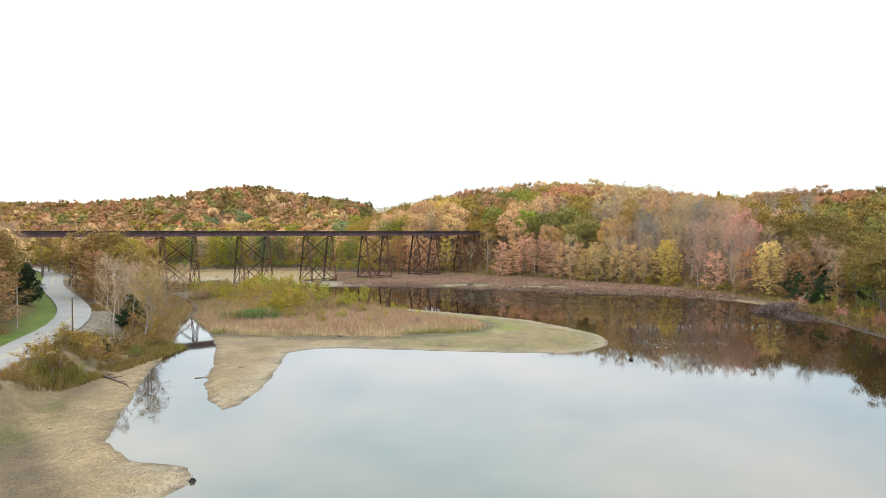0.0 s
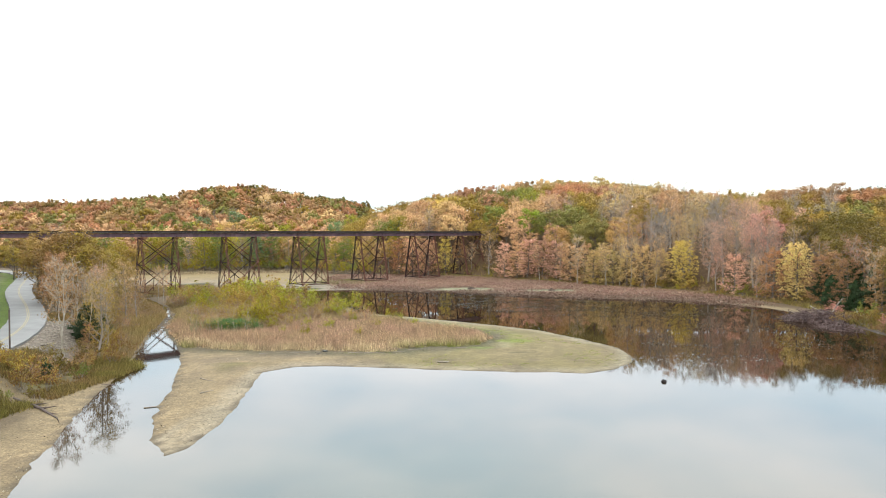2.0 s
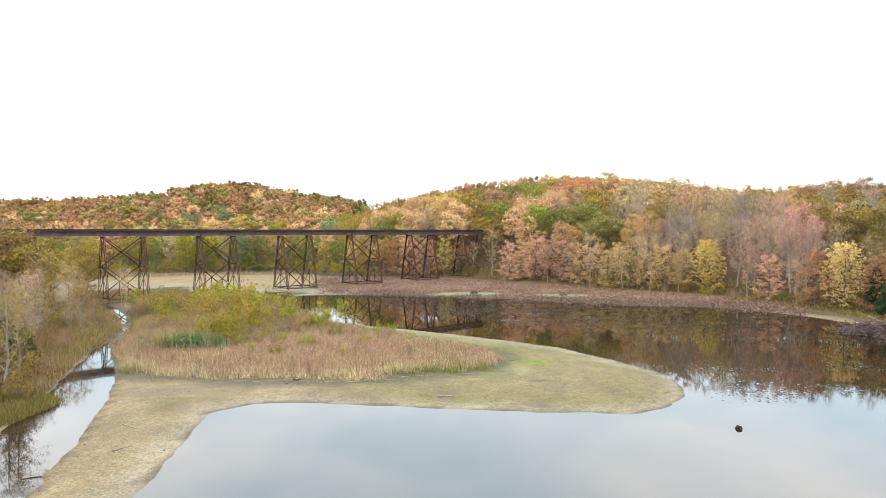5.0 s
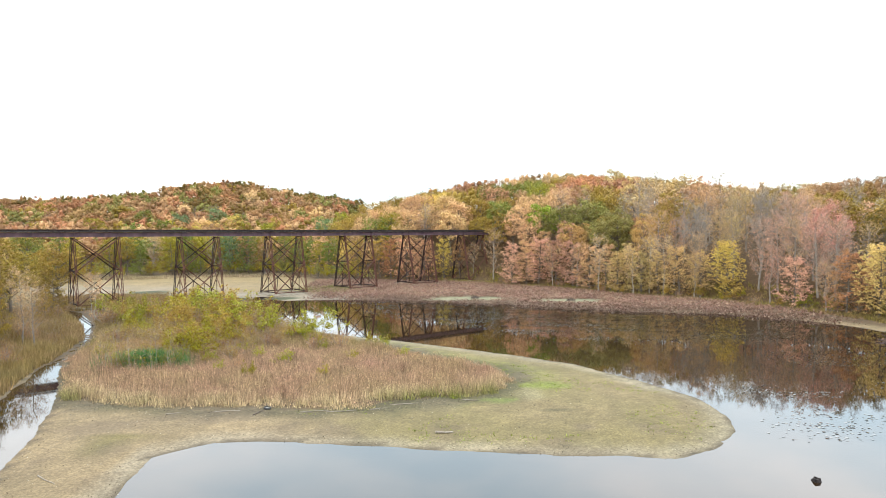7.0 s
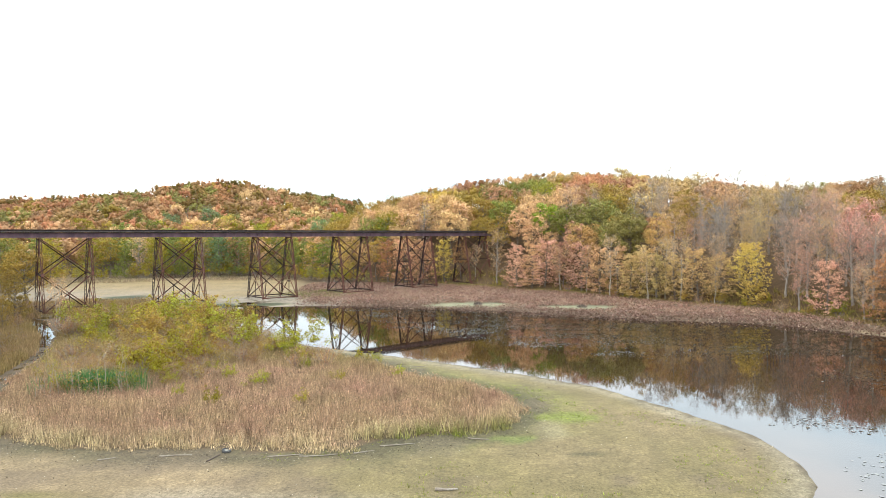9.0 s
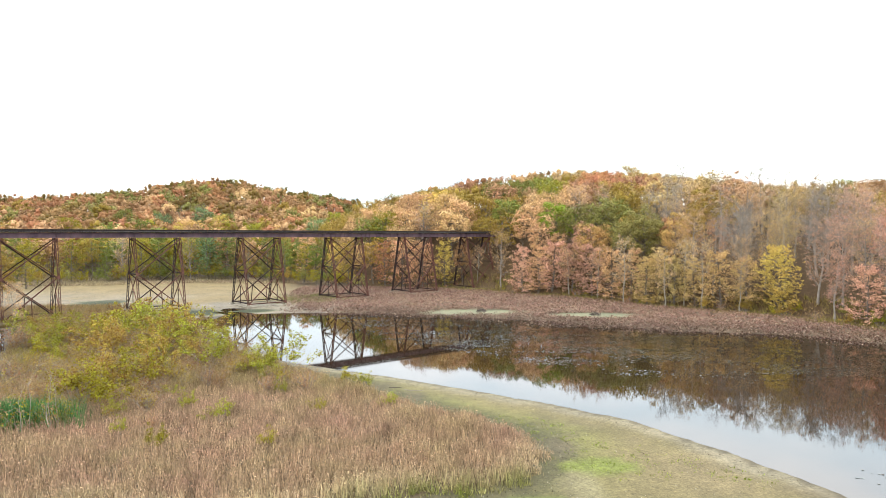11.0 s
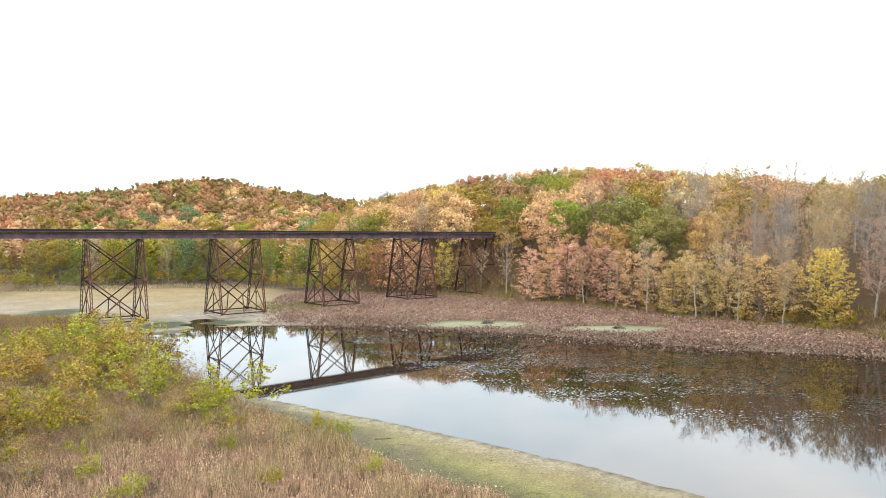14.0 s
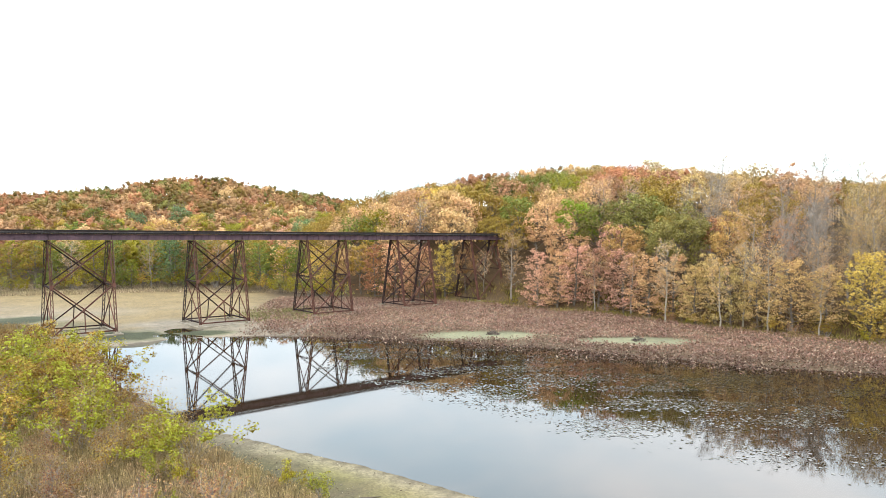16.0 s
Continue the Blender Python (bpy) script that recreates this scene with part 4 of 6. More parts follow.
# trees that can be told apart on the hill: place and height
HILL = [
    ("bare", GREY, [(60.2, 249.7, 16.9), (68.4, 233.2, 16.9), (83.6, 214.2, 16.8), (81.1, 213.7, 16.9), (66.0, 217.2, 16.8), (-5.8, 284.2, 17.0), (105.3, 215.5, 14.9), (115.3, 211.5, 15.0)]),
    ("broad", BROWN, [(130.5, 268.2, 15.5), (142.3, 278.2, 15.5), (142.1, 286.0, 13.5), (169.6, 302.0, 13.5)]),
    ("broad", DEEP, [(48.7, 258.7, 15.4), (43.6, 257.2, 15.3), (37.8, 259.7, 15.4), (51.8, 241.2, 15.3), (48.0, 241.7, 15.5)]),
    ("broad", GOLD, [(-2.5, 304.2, 15.4)]),
    ("broad", GREEN, [(18.9, 310.7, 15.5), (28.1, 306.7, 15.5), (34.5, 307.2, 15.5), (21.6, 283.2, 15.4), (-23.7, 290.7, 15.5)]),
    ("tall", DEEP, [(105.3, 245.7, 15.5), (123.3, 210.5, 13.5), (118.3, 183.0, 13.4), (148.2, 226.5, 13.5)]),
    ("broad", KHAKI, [(76.0, 339.2, 15.5), (88.6, 288.2, 15.5), (0.8, 299.7, 15.5)]),
    ("broad", LEAF_GREEN, [(33.8, 264.7, 15.4)]),
    ("broad", LIME, [(37.0, 294.7, 15.5)]),
    ("broad", MOSS, [(96.9, 190.0, 13.5), (96.5, 179.0, 13.5), (123.1, 195.5, 13.5), (107.9, 178.5, 13.5), (90.8, 142.5, 13.5), (83.0, 126.5, 13.3), (98.2, 167.5, 13.5), (100.4, 179.0, 13.5)]),
    ("broad", OLIVE, [(55.1, 270.2, 15.4), (96.7, 238.7, 15.5), (129.5, 254.2, 15.5), (10.8, 298.2, 15.4), (15.0, 290.2, 15.5), (100.0, 214.2, 15.4), (94.5, 200.7, 15.4), (-31.2, 349.2, 15.9), (-24.6, 332.7, 15.5), (-18.9, 331.7, 15.5), (142.6, 302.5, 13.5)]),
    ("broad", RED, [(88.6, 198.7, 15.5)]),
    ("broad", RUSTY, [(51.3, 296.7, 15.5), (57.6, 300.2, 15.5), (154.1, 249.0, 13.5)]),
    ("broad", SALMON, [(20.6, 305.2, 15.4)]),
    ("broad", TAN, [(41.2, 280.7, 15.5), (126.8, 271.7, 15.5), (3.7, 298.7, 15.4), (-12.3, 309.2, 15.4), (-7.5, 302.7, 15.5), (6.6, 292.2, 15.4), (-11.3, 290.2, 15.3), (3.4, 283.2, 15.5)]),
    ("broad", YGREEN, [(-18.2, 291.2, 15.4)]),
    ("edge", BROWN, [(88.4, 165.0, 10.7)]),
    ("edge", TAN, [(-26.2, 291.2, 13.0)]),
    ("edge", UMBER, [(91.4, 151.5, 10.9)]),
    ("sparse", BROWN, [(88.2, 169.5, 12.6)]),
    ("sparse", KHAKI, [(85.7, 237.2, 15.9), (77.4, 222.7, 15.8), (72.7, 211.2, 15.8)]),
    ("sparse", OLIVE, [(73.2, 274.7, 16.0), (84.7, 246.2, 16.0)]),
    ("sparse", PINK, [(41.0, 268.2, 15.9), (45.3, 263.2, 15.9), (85.6, 209.2, 15.9), (85.0, 197.2, 15.8), (75.3, 203.2, 15.9), (77.5, 198.2, 15.5), (81.9, 189.7, 16.0), (83.5, 185.7, 15.7)]),
    ("sparse", RED, [(91.7, 200.5, 14.0)]),
    ("sparse", RUSTY, [(60.6, 218.7, 15.7), (88.9, 158.0, 13.1)]),
    ("sparse", TAN, [(87.7, 229.2, 16.0), (64.7, 244.7, 15.9), (74.3, 232.2, 15.9), (82.4, 225.2, 15.9), (90.6, 210.2, 16.0), (57.8, 224.7, 15.7), (70.3, 214.7, 15.8), (80.0, 194.7, 15.7)]),
    ("tall", KHAKI, [(63.6, 272.2, 16.5)]),
    ("tall", OLIVE, [(67.6, 240.7, 16.4), (18.5, 270.2, 16.3)]),
    ("tall", ORANGE, [(55.7, 229.2, 16.4), (39.5, 245.7, 16.3)]),
    ("tall", TAN, [(80.9, 255.2, 16.5), (27.5, 277.2, 16.4), (32.0, 269.7, 16.4), (24.6, 268.7, 16.4), (27.2, 257.2, 16.4), (-1.4, 287.2, 16.3)]),
]
# the woods' edge along the shore and behind the mud flat, and the trees of the valley
FRONT = [
    ("broad", GOLD, [(-120.1, 431.0, 16.9)]),
    ("broad", GREEN, [(-174.2, 436.0, 17.9), (-151.3, 409.0, 16.9)]),
    ("broad", LIME, [(-92.1, 396.0, 17.0), (-57.0, 430.0, 17.9)]),
    ("broad", ORANGE, [(-126.6, 406.0, 17.0)]),
    ("broad", TEAL, [(-150.3, 430.0, 16.9), (-134.4, 448.0, 17.9), (-64.4, 418.0, 17.9)]),
    ("broad", YGREEN, [(-185.9, 404.0, 18.0), (-104.6, 402.0, 16.9)]),
    ("tall", GOLD, [(-127.9, 394.0, 16.9)]),
    ("tall", ORANGE, [(-79.7, 390.0, 16.0)]),
    ("tall", PINK, [(-68.9, 391.0, 15.9)]),
    ("tall", TAN, [(-155.1, 374.0, 17.0), (-25.5, 279.4, 14.5)]),
    ("tall", OLIVE, [(-21.4, 276.9, 15.5), (-115.4, 288.7, 16.9)]),
    ("tall", MOSS, [(85.3, 138.0, 11.6)]),
    ("broad", MOSS, [(82.5, 123.0, 13.5), (80.5, 114.5, 14.0), (80.0, 106.5, 14.5), (85.5, 117.0, 15.0), (86.5, 108.0, 15.0), (81.0, 98.0, 14.0)]),
    ("tall", GREEN, [(-40.8, 287.1, 15.1)]),
    ("tall", BROWN, [(6.2, 269.9, 13.9)]),
    ("tall", KHAKI, [(51.3, 226.8, 12.5)]),
    ("cedar", DARK, [(86.2, 160.5, 7.2), (86.1, 153.0, 6.7)]),
    ("conic", GOLD, [(69.1, 207.3, 13.4)]),
    ("conic", PALEGOLD, [(84.6, 173.5, 13.7)]),
    ("edge", BROWN, [(86.1, 165.5, 11.7), (86.4, 156.0, 11.4), (84.1, 141.0, 10.0)]),
    ("edge", GOLD, [(0.8, 271.4, 14.0), (-34.4, 282.2, 13.6)]),
    ("edge", GREEN, [(84.0, 130.5, 10.1), (-72.7, 296.3, 14.8), (-59.7, 297.4, 14.9), (-52.6, 293.9, 14.2), (-110.1, 289.2, 11.4), (-94.1, 292.5, 13.9)]),
    ("edge", KHAKI, [(47.4, 224.3, 11.5), (60.5, 214.8, 12.7), (52.8, 221.3, 11.8), (56.3, 218.3, 11.6), (64.7, 211.8, 11.1)]),
    ("edge", LIME, [(-89.9, 292.8, 9.0)]),
    ("edge", OLIVE, [(-29.3, 279.1, 14.5)]),
    ("edge", PINK, [(21.7, 250.3, 13.4), (29.4, 248.8, 14.2), (34.2, 245.8, 13.6), (38.6, 240.8, 14.3), (77.3, 190.5, 11.5)]),
    ("edge", RUSTY, [(-17.2, 271.9, 14.5), (81.7, 179.0, 12.9)]),
    ("edge", SALMON, [(-11.9, 269.9, 14.9), (-5.8, 269.4, 14.3)]),
    ("edge", TAN, [(42.2, 234.8, 13.1), (45.9, 232.3, 12.5), (25.9, 250.3, 13.6)]),
    ("edge", TEAL, [(-79.1, 295.7, 15.6)]),
    ("edge", YGREEN, [(-120.3, 286.4, 14.5), (-99.6, 292.0, 16.3), (-45.6, 290.5, 13.4)]),
    ("pale", KHAKI, [(54.6, 220.3, 14.9)]),
    ("pale", TAN, [(39.0, 237.0, 13.0), (50.2, 219.8, 12.5), (62.4, 209.6, 12.0), (33.0, 243.5, 12.5), (43.0, 227.8, 15.2), (56.8, 215.3, 14.8), (10.3, 267.4, 11.0), (86.4, 147.0, 12.8)]),
    ("sparse", OLIVE, [(-85.0, 295.2, 14.7), (-66.2, 296.8, 15.2)]),
    ("sparse", PINK, [(74.5, 196.0, 12.8)]),
    ("sparse", TAN, [(16.8, 261.4, 15.8), (79.2, 182.0, 10.2), (65.4, 215.0, 12.5), (-106.5, 291.4, 15.4)]),
]
planted = []
for kind, colour, places in HILL + FRONT:
    for x, y, h in places:
        plant(kind, colour, x, y, h * (1.07 if (kind, colour, places) in HILL else 1), deep=signed(TREELINE, np.array([x]), np.array([y]))[0] > 26)
        planted.append((x, y, kind, colour))

for x, y, c in [(-148, 284, OLIVE), (-141, 291, GREEN), (-133, 287, YGREEN), (-126, 294, OLIVE), (-117, 297, GREEN), (-104, 300, YGREEN), (-96, 302, OLIVE), (-88, 303, GREEN), (-81, 304, TEAL), (-69, 304, OLIVE),
                (-63, 305, YGREEN), (-55, 303, OLIVE), (-47, 300, TAN), (-38, 295, OLIVE), (-31, 289, TAN), (-75, 301, BROWN), (-110, 305, TAN), (-156, 290, TAN), (-100, 308, GREEN), (-50, 308, GREEN), (-58, 311, GOLD)]:
    plant("edge", c, x, y, tree_rng.uniform(12, 17))

# left bank: trees between road and inlet, beyond the road, and by the bridge
for kind, colour, x, y, h in [
        ("broad", OLIVE, -71.5, 145, 14.5), ("edge", UMBER, -72.5, 142.5, 11), ("broad", UMBER, -75.5, 147, 16), ("edge", UMBER, -71, 147, 13.5), ("edge", UMBER, -78.5, 148, 14), ("edge", OLIVE, -66.5, 143, 9), ("sparse", PINK, -60.5, 129, 10.5), ("sparse", TAN, -58.5, 126, 9), ("broad", UMBER, -82, 153, 16), ("sparse", UMBER, -64.5, 138, 12), ("edge", BROWN, -74, 141, 11), ("edge", UMBER, -70.5, 137.5, 8), ("sparse", TAN, -62, 143, 11),
        ("sparse", TAN, -60, 131, 10), ("sparse", BROWN, -58.5, 140, 9), ("edge", UMBER, -69, 133, 6.5), ("broad", BROWN, -84, 163, 13), ("edge", UMBER, -78, 146, 8)]:
    plant(kind, colour, x, y, h)
for kind, colour, x, y, h in [
        ("pale", BROWN, -50.2, 101, 12.5), ("sparse", OLIVE, -45.8, 101.5, 10.5), ("sparse", MOSS, -46.3, 104.5, 10.5),  ("pale", BROWN, -54.5, 108, 11), ("pale", UMBER, -52.8, 112.5, 9.5), ("pale", BROWN, -57.5, 119, 10.5), ("pale", BROWN, -61, 124, 9.5),
        ("cedar", DARK, 86.5, 166, 9), ("cedar", DARK, 88, 149.5, 9), ("cedar", DARK, 88, 157, 9.5), ("cedar", DARK, 89, 143, 8), ("cedar", DARK, -53.2, 113.4, 6.4), ("cedar", DARK, -54.8, 114.6, 5.8), ("cedar", DARK, -51.8, 114.4, 5.0), ("cedar", DARK, -45.8, 89.5, 2.6), ("edge", BROWN, -51, 109, 4), ("edge", BROWN, -53, 121, 4.5),
        ("pale", TAN, -68.5, 176, 8.5), ("pale", TAN, -72, 181, 8), ("edge", OLIVE, -76, 172, 6)]:
    plant(kind, colour, x, y, h)
for kind, colour, x, y, h in [
        ("broad", UMBER, -76, 109, 15), ("broad", UMBER, -83, 122, 15), ("edge", UMBER, -72, 101, 11), ("edge", BROWN, -69, 95, 9), ("edge", UMBER, -80, 116, 12), ("edge", UMBER, -67.5, 90, 8), ("broad", BROWN, -78, 100, 14), ("edge", BROWN, -87, 131, 10), ("cedar", DARK, -79.5, 126.5, 8), ("edge", UMBER, -60.2, 87, 9), ("edge", BROWN, -64.5, 95, 11), ("edge", UMBER, -70.5, 104, 13), ("broad", MOSS, -77, 112.5, 13), ("edge", UMBER, -83, 122, 13), ("edge", BROWN, -89, 131, 12), ("broad", OLIVE, -83.5, 174, 15), ("edge", OLIVE, -80, 182, 10), ("edge", UMBER, -85, 188, 9), ("edge", BROWN, -65, 88, 9),
        ("sparse", TAN, -96, 148, 14), ("tall", TAN, -104, 155, 15), ("broad", TAN, -90, 135, 14), ("sparse", BROWN, -111, 168, 15), ("broad", UMBER, -98, 132, 15),
        ("edge", PINK, -63.5, 82, 5), ("sparse", PINK, -59, 73.5, 5.5), ("tall", TAN, -125, 180, 16), ("broad", TAN, -118, 160, 15)]:
    plant(kind, colour, x, y, h)
for k, (x, y) in enumerate([(-62, 77), (-64.5, 83.5), (-73.5, 106), (-77.5, 113.5), (-82, 120.5), (-86.5, 127.5), (-91, 135), (-95.5, 142), (-100, 149), (-105, 157), (-111, 166), (-117, 175)]):
    plant("edge" if k % 3 else "sparse", (UMBER, BROWN, TAN, OLIVE)[k % 4], x, y, tree_rng.uniform(8, 13))
for k, (x, y) in enumerate([(-126, 230), (-134, 236), (-142, 244), (-118, 224), (-112, 214), (-104, 200), (-98, 192), (-150, 252), (-131, 248), (-90, 178), (-138, 229), (-131, 226), (-144, 238), (-126, 233), (-129, 213), (-120, 224), (-134, 221)]):
    plant("edge" if k % 2 else "tall", (TAN, UMBER, OLIVE)[k % 3], x, y, tree_rng.uniform(11, 15))
for kind, colour, x, y, h in [
        ("tall", TAN, -101, 186, 14), ("broad", OLIVE, -92, 205, 14), ("sparse", TAN, -110, 205, 15), ("broad", TAN, -122, 220, 15), ("broad", OLIVE, -134, 200, 16),
        ("tall", TAN, -140, 235, 16), ("broad", GREEN, -128, 250, 16), ("edge", OLIVE, -113, 232, 11), ("edge", YGREEN, -120, 262, 13), ("broad", TAN, -150, 215, 16)]:
    plant(kind, colour, x, y, h)

# the rest of the hill's nearer slope, filled between the single trees
MIX = [("sparse", PINK), ("sparse", PINK), ("tall", BROWN), ("bare", GREY), ("sparse", PINK), ("sparse", TAN), ("tall", PINK), ("broad", RUSTY), ("sparse", PINK), ("bare", GREY)]
MIX_WEST = [("sparse", TAN), ("tall", TAN), ("broad", TAN), ("sparse", OLIVE), ("tall", OLIVE), ("sparse", TAN), ("tall", PINK), ("broad", BROWN), ("bare", GREY), ("sparse", TAN)]
MIX_EAST = [("broad", MOSS), ("tall", UMBER), ("edge", UMBER), ("sparse", BROWN), ("broad", MOSS), ("tall", MOSS), ("sparse", UMBER)]
fill = np.random.default_rng(31)
cand = [(x + fill.uniform(-2.2, 2.2), y + fill.uniform(-2.2, 2.2)) for x in np.arange(-64, 190, 6.4) for y in np.arange(84, 372, 6.4)]
cx, cy = np.array(cand).T
ce = signed(TREELINE, cx, cy)
taken = np.array([(a, b) for a, b, *_ in planted])
far_trees = []
for x, y, e in zip(cx, cy, ce):
    if e < 2.5 or e > 125:
        continue
    gap = np.hypot(taken[:, 0] - x, taken[:, 1] - y)
    if gap.min() < 5.4:
        continue
    if fill.uniform() < 0.8 and gap.min() < 22:
        kind, colour = planted[int(gap.argmin())][2:]
        if kind in ("conic", "cedar", "pale"):
            kind, colour = "sparse", TAN
        if colour in (LEAF_GREEN, LIME, SALMON):
            colour = TAN
        if colour in (DEEP, GREEN):
            colour = OLIVE
        if colour == RED:
            colour = PINK
    else:
        kind, colour = (MIX_EAST if x > 92 + 0.25 * (y - 150) else MIX if x > 58 else MIX_WEST)[int(fill.integers(0, 7 if x > 92 + 0.25 * (y - 150) else 10))]
    if e < 9 and kind in ("broad", "tall") and fill.uniform() < 0.6:
        kind = "edge"
    if e < 34 and y > 95:
        plant(kind, colour, x, y, (11.0 if kind == "edge" else 13.8) * fill.uniform(0.86, 1.08) * (0.88 if y < 185 else 1), deep=e > 9)
    else:
        far_trees.append((x, y, e, kind, colour))


# woods further off, too many to count, as one mesh
def far_crowns(rows, rng, cards, size):
    quads, tint, trunks = [], [], []
    lumps = 13
    ico = bmesh.new()
    bmesh.ops.create_icosphere(ico, subdivisions=1, radius=1.0)
    ball = np.array([[v.co[:] for v in f.verts] for f in ico.faces])
    ico.free()
    i = np.arange(lumps) + 0.5
    el = np.arcsin(np.clip(1 - 1.45 * i / lumps, -1, 1))
    for x, y, z, h, r, colour, thin in rows:
        n = int(cards * (0.75 if thin else 1))
        az = i * 2.39996 + rng.uniform(0, 6.28)
        v = np.stack([np.cos(az) * np.cos(el), np.sin(az) * np.cos(el), np.sin(el)], axis=1) + rng.normal(0, 0.12, (lumps, 3))
        out = rng.uniform(0.5, 0.82, (lumps, 1))
        lc = np.array([x, y, z + h * 0.58]) + v * out * np.array([r, r, h * 0.38])
        lr = r * rng.uniform(0.27, 0.43, lumps)
        which = rng.integers(0, lumps, n)
        w = rng.normal(size=(n, 3)) + 0.8 * v[which] + np.array([0, 0, 0.3])
        w /= np.linalg.norm(w, axis=1, keepdims=True)
        c = lc[which] + w * lr[which][:, None] * rng.uniform(0.6, 1.08, (n, 1))
        quads.append(leaves(c, size * (0.7 if thin else 1), rng, 0.15, 0.8, w, 0.38))
        j = rng.uniform(0.6, 1.05) * rng.uniform(0.92, 1.08, (lumps, 1))
        tint.append((np.array([colour]) * j)[which] * rng.uniform(0.9, 1.1, (n, 1)))
        if not thin:
            # each lump is dented and turned its own way
            bent = ball * (1 + 0.16 * np.sin(3.1 * ball[:, :, :1] + rng.uniform(0, 6)) * np.sin(2.7 * ball[:, :, 1:2] + rng.uniform(0, 6)))
            quads.append((lc[:, None, None, :] + bent[None] * (0.55 * lr)[:, None, None, None]).reshape(-1, 3, 3))
            tint.append(np.repeat(np.array([colour]) * j, len(ball), axis=0))
        trunks.append((x, y, z - 0.5, x, y, z + h * 0.8, 0.22, 0.08))
    return np.concatenate(quads), np.concatenate(tint), np.array(trunks)


hill = np.random.default_rng(8)
rows = []
for x, y, e, kind, colour in far_trees:
    rows.append((x, y, ground_z(x, y), hill.uniform(12.0, 15.0) - 1.5 * min(1, max(0, (x - 45) / 30)), hill.uniform(4.2, 5.6), tuple(0.82 * v for v in colour), kind in ("bare", "sparse")))
q1, t1, k1 = far_crowns(rows, hill, 540, 0.5)
rows = []
FAR_MIX = [BROWN, RUSTY, BROWN, OLIVE, TAN, BROWN, OLIVE, DEEP, BROWN, RUSTY, BROWN, UMBER, TAN, DEEP]
NEAR_MIX = [GREEN, YGREEN, OLIVE, GREEN, KHAKI, YGREEN, TEAL, LIME, OLIVE, TAN, YGREEN]
spots = []
for step, y0, y1 in ((8.4, 306, 400), (11.0, 400, 690)):
    for y in np.arange(y0, y1, step):
        for x in np.arange(-0.70 * y - 8, 0.10 * y, step):
            spots.append((x + hill.uniform(-3, 3), y + hill.uniform(-3, 3)))
sx, sy = np.array(spots).T
sz, sd, se, sr, sw = land(sx, sy)
clump = rough(sx, sy, 26, 61, 2)
for x, y, z, e, r, cl in zip(sx, sy, sz, se, sr, clump):
    if e > 0 or r < 7:
        continue
    mix = NEAR_MIX if hill.uniform() < 1.0 - (y - 320) / 110 and y < 430 and x > -0.42 * y else FAR_MIX
    colour = mix[int((cl * 0.5 + 0.5) * len(mix) * 1.6 + hill.uniform(0, 2.2)) % len(mix)]
    if y > 540 and cl > 0.0 and hill.uniform() < 0.6:
        colour = MOSS
    rows.append((x, y, z - 1.2, hill.uniform(12, 18), hill.uniform(5.0, 7.0), tuple(0.92 * v for v in colour), hill.uniform() < 0.06))
q2, t2, k2 = far_crowns(rows, hill, 250, 0.95)
# slope west of the road
rows = []
for x in np.arange(-420, -70, 8.0):
    for y in np.arange(60, 330, 8.0):
        px, py = x + hill.uniform(-3, 3), y + hill.uniform(-3, 3)
        z, d, e, r, w = [v[0] for v in land(np.array([px]), np.array([py]))]
        bridge_gap = abs((px + 81.05) * -math.sin(radians(40.86)) + (py - 191.19) * math.cos(radians(40.86)))
        if not w or r < 12 or bridge_gap < 8 or px > -0.62 * py + 10 or px < -0.95 * py - 30:
            continue
        rows.append((px, py, z, hill.uniform(13, 17), hill.uniform(3.4, 4.8), (TAN, OLIVE, BROWN, TAN, RUSTY, GREEN)[int(hill.integers(0, 6))], hill.uniform() < 0.3))
q3, t3, k3 = far_crowns(rows, hill, 110, 1.2)
crowns = part("distant_woods", mesh_from_faces("distant_woods", np.concatenate([q1, q2, q3]), LEAF_TINT, np.concatenate([t1, t2, t3])), None)
tagged(crowns, "autumn woods in brown, orange and green covering far hills", "woods", kind="stuff")
far_wood = part("distant_trunks", mesh_from_faces("distant_trunks", tubes(np.concatenate([k1, k3]), 4), BARK), None)
tagged(far_wood, "grey trunks among the trees of the hillside woods", "woods", kind="stuff")

# ---------------------------------------------------------------- reeds, grasses and water plants
plants = np.random.default_rng(12)


def sprinkle(poly, per_m2, rng, keep=None):
    p = np.array(poly, dtype=float)
    lo, hi = p.min(axis=0), p.max(axis=0)
    n = int((hi[0] - lo[0]) * (hi[1] - lo[1]) * per_m2)
    x, y = rng.uniform(lo[0], hi[0], n), rng.uniform(lo[1], hi[1], n)
    s = signed(poly, x, y)
    ok = s > 0
    return x[ok], y[ok], s[ok]


def blades(x, y, z, height, width, count, colour, rng, lean=0.22, spread=0.14):
    """Tufts of upright tapering blades; height and colour are per tuft."""
    n = len(x)
    k = n * count
    bx = np.repeat(x, count) + rng.normal(0, spread, k)
    by = np.repeat(y, count) + rng.normal(0, spread, k)
    bz = np.repeat(z, count) - 0.05
    h = np.repeat(height, count) * rng.uniform(0.55, 1.25, k)
    az = rng.uniform(0, 6.283, k)
    w = width * rng.uniform(0.6, 1.5, k)
    side = np.stack([np.cos(az), np.sin(az), np.zeros(k)], axis=1) * w[:, None]
    tip = np.stack([rng.normal(0, lean, k) * h, rng.normal(0, lean, k) * h, h], axis=1)
    b = np.stack([bx, by, bz], axis=1)
    quads = np.stack([b - side * 1.25, b + side * 1.25, b + tip], axis=1)
    return quads, np.repeat(colour, count, axis=0) * rng.uniform(0.58, 1.42, (k, 1))


